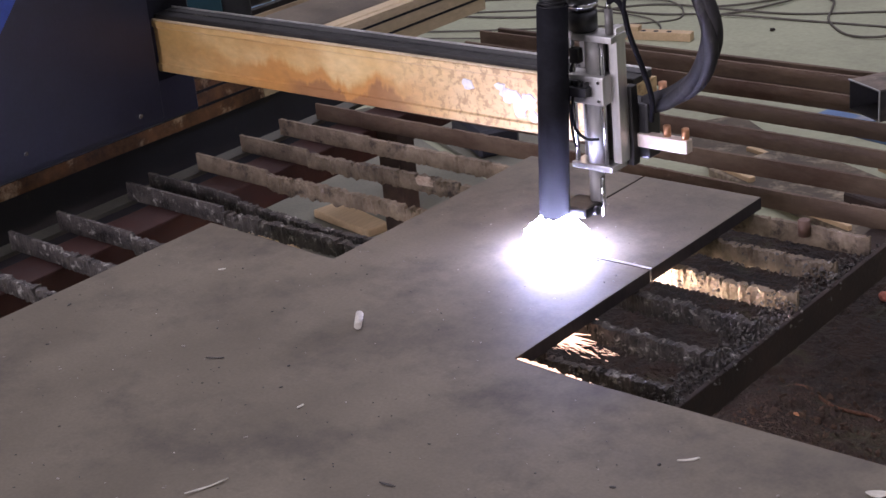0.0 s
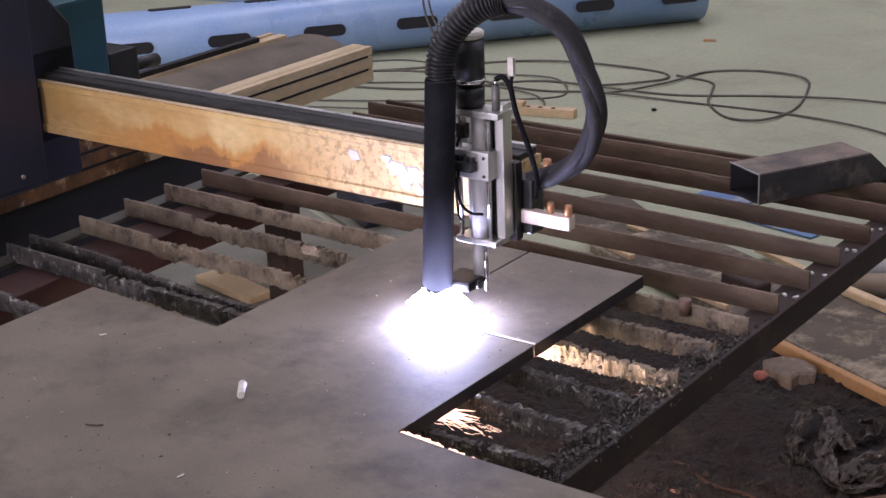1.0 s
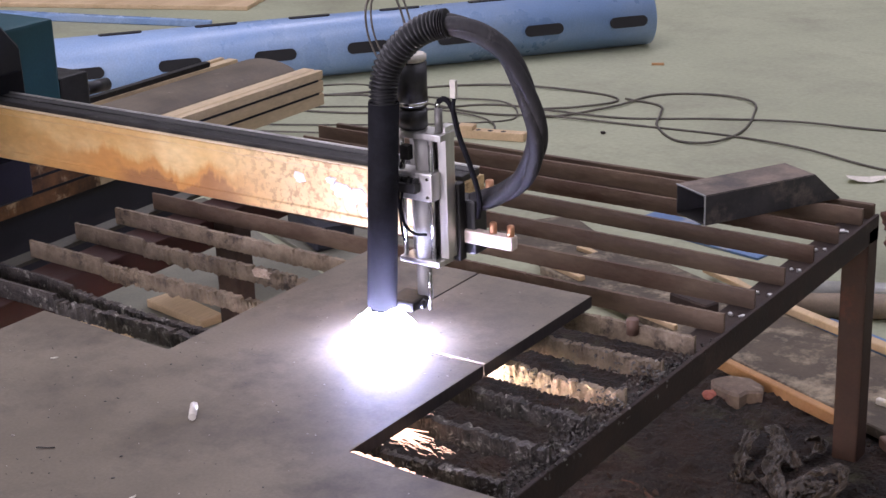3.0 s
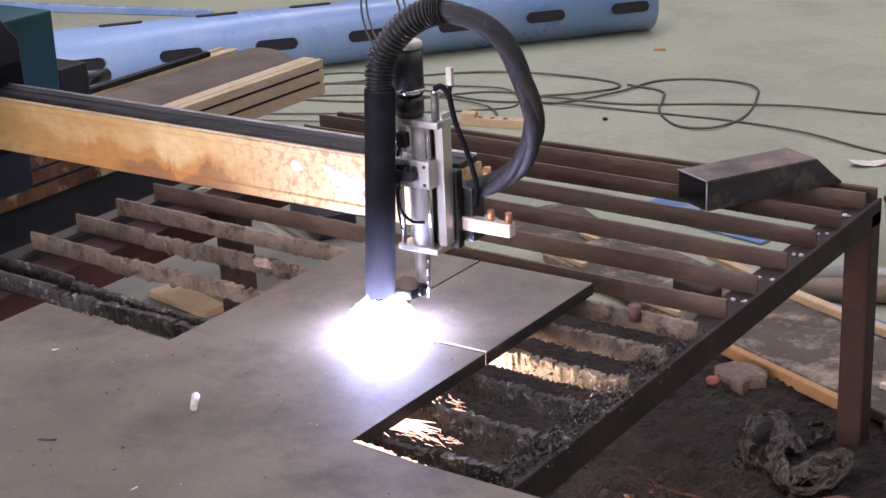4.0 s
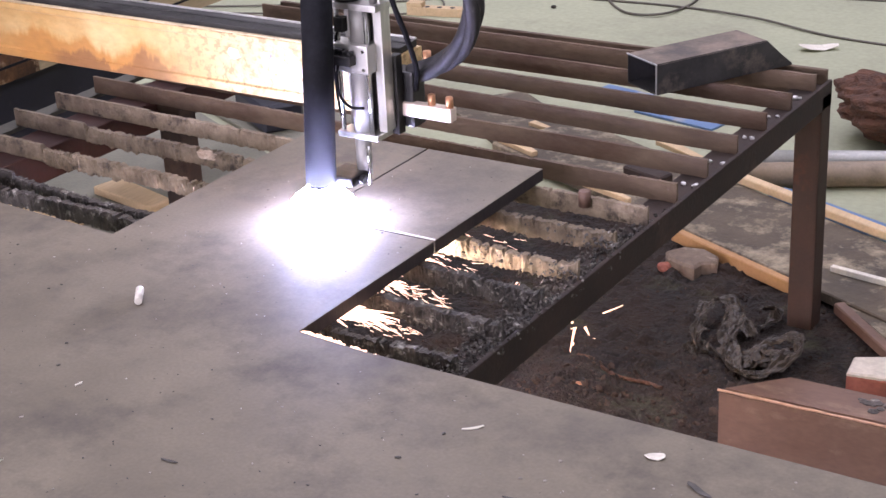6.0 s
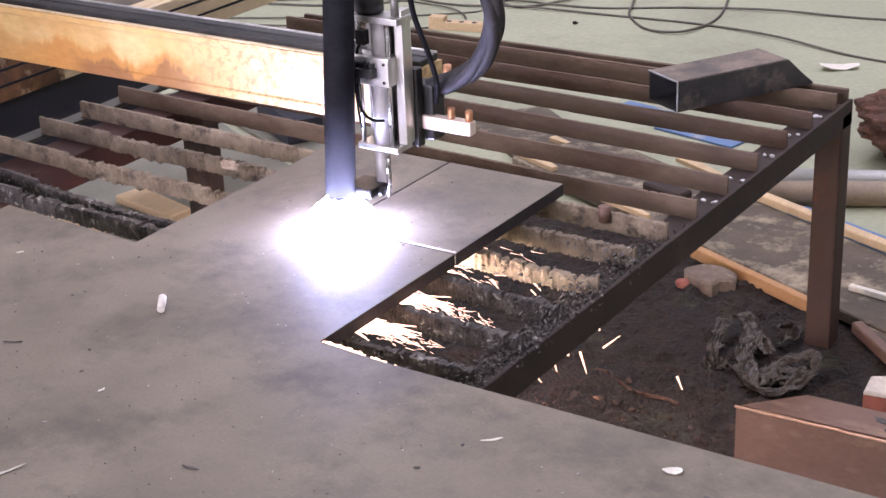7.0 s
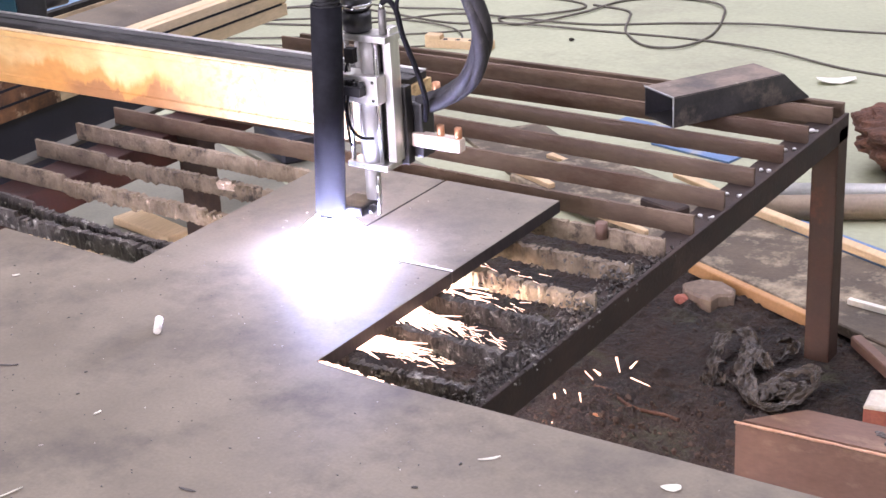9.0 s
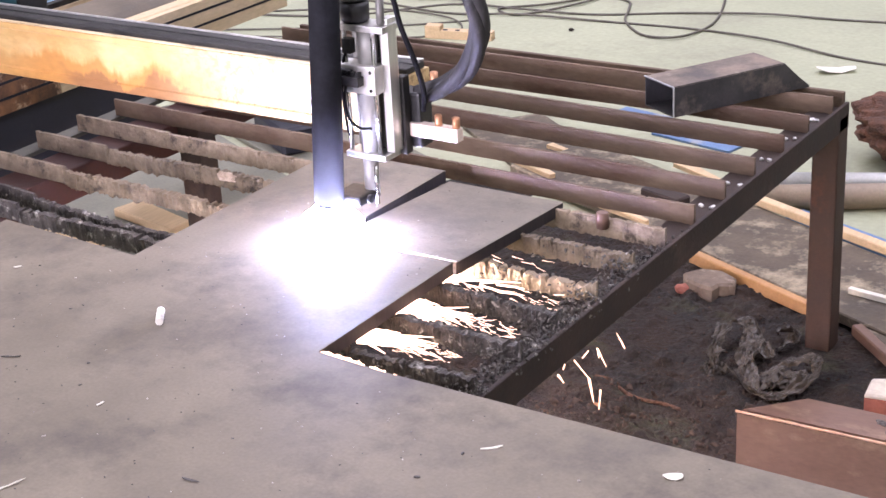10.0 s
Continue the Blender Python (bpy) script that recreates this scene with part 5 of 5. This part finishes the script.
def make_spray(seed, y, count, reach, core):
    """Streaks and tongues of molten steel that shoot out between two slats."""
    rnd = random.Random(seed)
    bm = bmesh.new()
    for k in range(count):
        u = rnd.random() ** 1.7
        p = Vector((-0.035 + reach * u, y + rnd.uniform(-0.022, 0.020) * (1 - 0.4 * u), 0.474 - 0.012 * u - 0.012 * rnd.random()))
        d = Vector((1, rnd.gauss(-0.16, 0.22), rnd.gauss(-0.05, 0.16))).normalized() * rnd.uniform(0.004, 0.020)
        cyl_bm(p, p + d, rnd.uniform(0.00022, 0.0006) * (1.2 - 0.6 * u), 6, r2=0.0001, bm=bm)
    for k in range(core):
        u = rnd.random() ** 1.5
        p = Vector((-0.045 + 0.6 * reach * u, y + rnd.uniform(-0.020, 0.016) * (1 - 0.6 * u), 0.468 + rnd.uniform(-0.006, 0.004)))
        d = Vector((1, rnd.gauss(-0.10, 0.15), rnd.gauss(0.02, 0.12))).normalized() * rnd.uniform(0.020, 0.045)
        cyl_bm(p, p + d, rnd.uniform(0.0012, 0.0036) * (1.1 - 0.7 * u), 8, r2=0.0003, bm=bm)
    ob = solid("spark_spray", bm, SPRAY, "spray of white-hot streaks between two slats", "sparks", "sparks under the table", "stuff")
    return ob


# y, streaks, reach, tongues, and (time, shift) of how far each spray comes out from under the plate
SPRAY_ROWS = (
    (0.128, 110, 0.120, 60, ((0, -0.035), (3.8, -0.030), (5.0, -0.015), (8.3, 0.0), (10, 0.012))),
    (0.215, 150, 0.165, 80, ((0, -0.17), (3.6, -0.17), (4.3, -0.085), (5.5, -0.080), (6.8, -0.035), (8.3, 0.0), (10, 0.005))),
    (0.318, 60, 0.170, 14, ((0, -0.20), (4.5, -0.20), (5.0, -0.09), (7.0, -0.08), (8.3, -0.05), (9.2, -0.02), (10, 0.0))),
    (0.410, 16, 0.150, 2, ((0, -0.20), (4.5, -0.20), (5.0, -0.06), (7.0, -0.06), (10, -0.03))),
)
SPRAYS = [(make_spray(k, *row[:4]), row[4]) for k, row in enumerate(SPRAY_ROWS)]


def lit_rim():
    """Glowing beads added along the plate's edge, for the brightly lit debris just past it."""
    rnd = random.Random(31)
    bm = bmesh.new()
    x = -0.008
    while x < 0.115:
        r = rnd.uniform(0.0022, 0.0046) * (1.0 - 5.5 * max(0.0, x - 0.02))
        if rnd.random() < 0.92 - 3.5 * max(0.0, x):
            m = Matrix.LocRotScale((x, 0.0035 - 0.085 * max(0.0, x), 0.4965 + rnd.uniform(-0.003, 0.001)), Euler((0, 0, rnd.random())), (1.5, 1.0, rnd.uniform(0.8, 1.3)))
            res = bmesh.ops.create_icosphere(bm, subdivisions=2, radius=max(r, 0.0012), matrix=m)
            for v in res["verts"]:
                v.co += Vector((rnd.gauss(0, 1), rnd.gauss(0, 1), rnd.gauss(0, 1))) * r * 0.12
        x += rnd.uniform(0.002, 0.005)
    part("lit_rim", bm, SPRAY, plate, "glowing beads added for the lit line along the plate edge")


lit_rim()


# ---- what moves ----
def fly(ob, t0, a, b, c):
    """One spark: out of the kerf, off the slats and down into the dirt."""
    s = Vector((ARC_AT[0] - 0.0047 * t0, ARC_AT[1], 0.455))
    hit = Vector((-0.185 + 0.15 * a, 0.73 + 0.20 * b, 0.035))
    hit.z = dirt_height(hit.x, hit.y) + 0.012
    way = Vector((math.cos(6.3 * c), math.sin(6.3 * c), 0)) * (0.02 + 0.07 * b)
    mid = Vector((-0.12 + 0.10 * a, 0.40 + 0.10 * b, 0.40))
    goal = hit + way * 2 + Vector((0, 0, -0.09))
    stops = [s, s.lerp(mid, 0.6), mid, mid.lerp(hit, 0.5) + Vector((0, 0, 0.08)), hit, hit + way * 0.5 + Vector((0, 0, 0.035 + 0.03 * a)), hit + way + Vector((0, 0, 0.045 + 0.03 * a)),
             hit + way * 1.5 + Vector((0, 0, 0.025)), goal]
    times = (0, 0.05, 0.09, 0.14, 0.19, 0.29, 0.40, 0.52, 0.66)
    rows, heading = [], None

    def at(p, v):
        return Matrix.Translation(p) @ v.to_track_quat("Z", "Y").to_matrix().to_4x4()
    for k, p in enumerate(stops):
        v = stops[min(k + 1, len(stops) - 1)] - stops[max(k - 1, 0)]
        v = v.normalized()
        if heading is not None and v.dot(heading) < 0.1:
            v = (v + heading * (0.15 - v.dot(heading))).normalized()
        heading = v
        if k == 0:
            rows.append((0, at(p, v)))
        if t0 + times[k] < SECONDS:
            rows.append((t0 + times[k], at(p, v)))
    last = rows[-1][1]
    if rows[-1][0] < SECONDS:
        rows.append((SECONDS, last))
    walk(ob, rows)


def motions():
    base = arm.matrix_basis.copy()
    walk(arm, [(t, Matrix.Translation((-0.0047 * t, 0, 0)) @ base) for t in (0, 2.5, 5, 7.5, 10)])
    rest = offcut.matrix_basis.copy()
    hinge = Matrix.Translation((0, 0.2955, H - T))

    def tipped(a):
        return hinge @ pose(0.002 * a, 0.002 * a, -0.002 * a, -3.4 * a, 0.6 * a, 0) @ hinge.inverted() @ rest
    walk(offcut, [(0, rest), (9.8, rest), (9.9, tipped(0.25)), (10, tipped(1))])
    for row in SPARKS:
        fly(*row)
    rnd = random.Random(8)
    for ob, shifts in SPRAYS:
        base, rows, t = ob.matrix_basis.copy(), [], 0.0
        while t < SECONDS + 0.05:
            (ta, a), (tb, b) = [(p, q) for p, q in zip(shifts, shifts[1:]) if p[0] <= t + 1e-6][-1]
            out = a + (b - a) * min(1.0, (t - ta) / (tb - ta))
            rows.append((min(t, SECONDS), Matrix.Translation((out + rnd.uniform(-0.012, 0.008), rnd.uniform(-0.004, 0.004), rnd.uniform(-0.003, 0.002))) @ base @ pose(0, 0, 0, 0, 0, rnd.uniform(-4, 4))))
            t += 0.2
        walk(ob, rows)


motions()
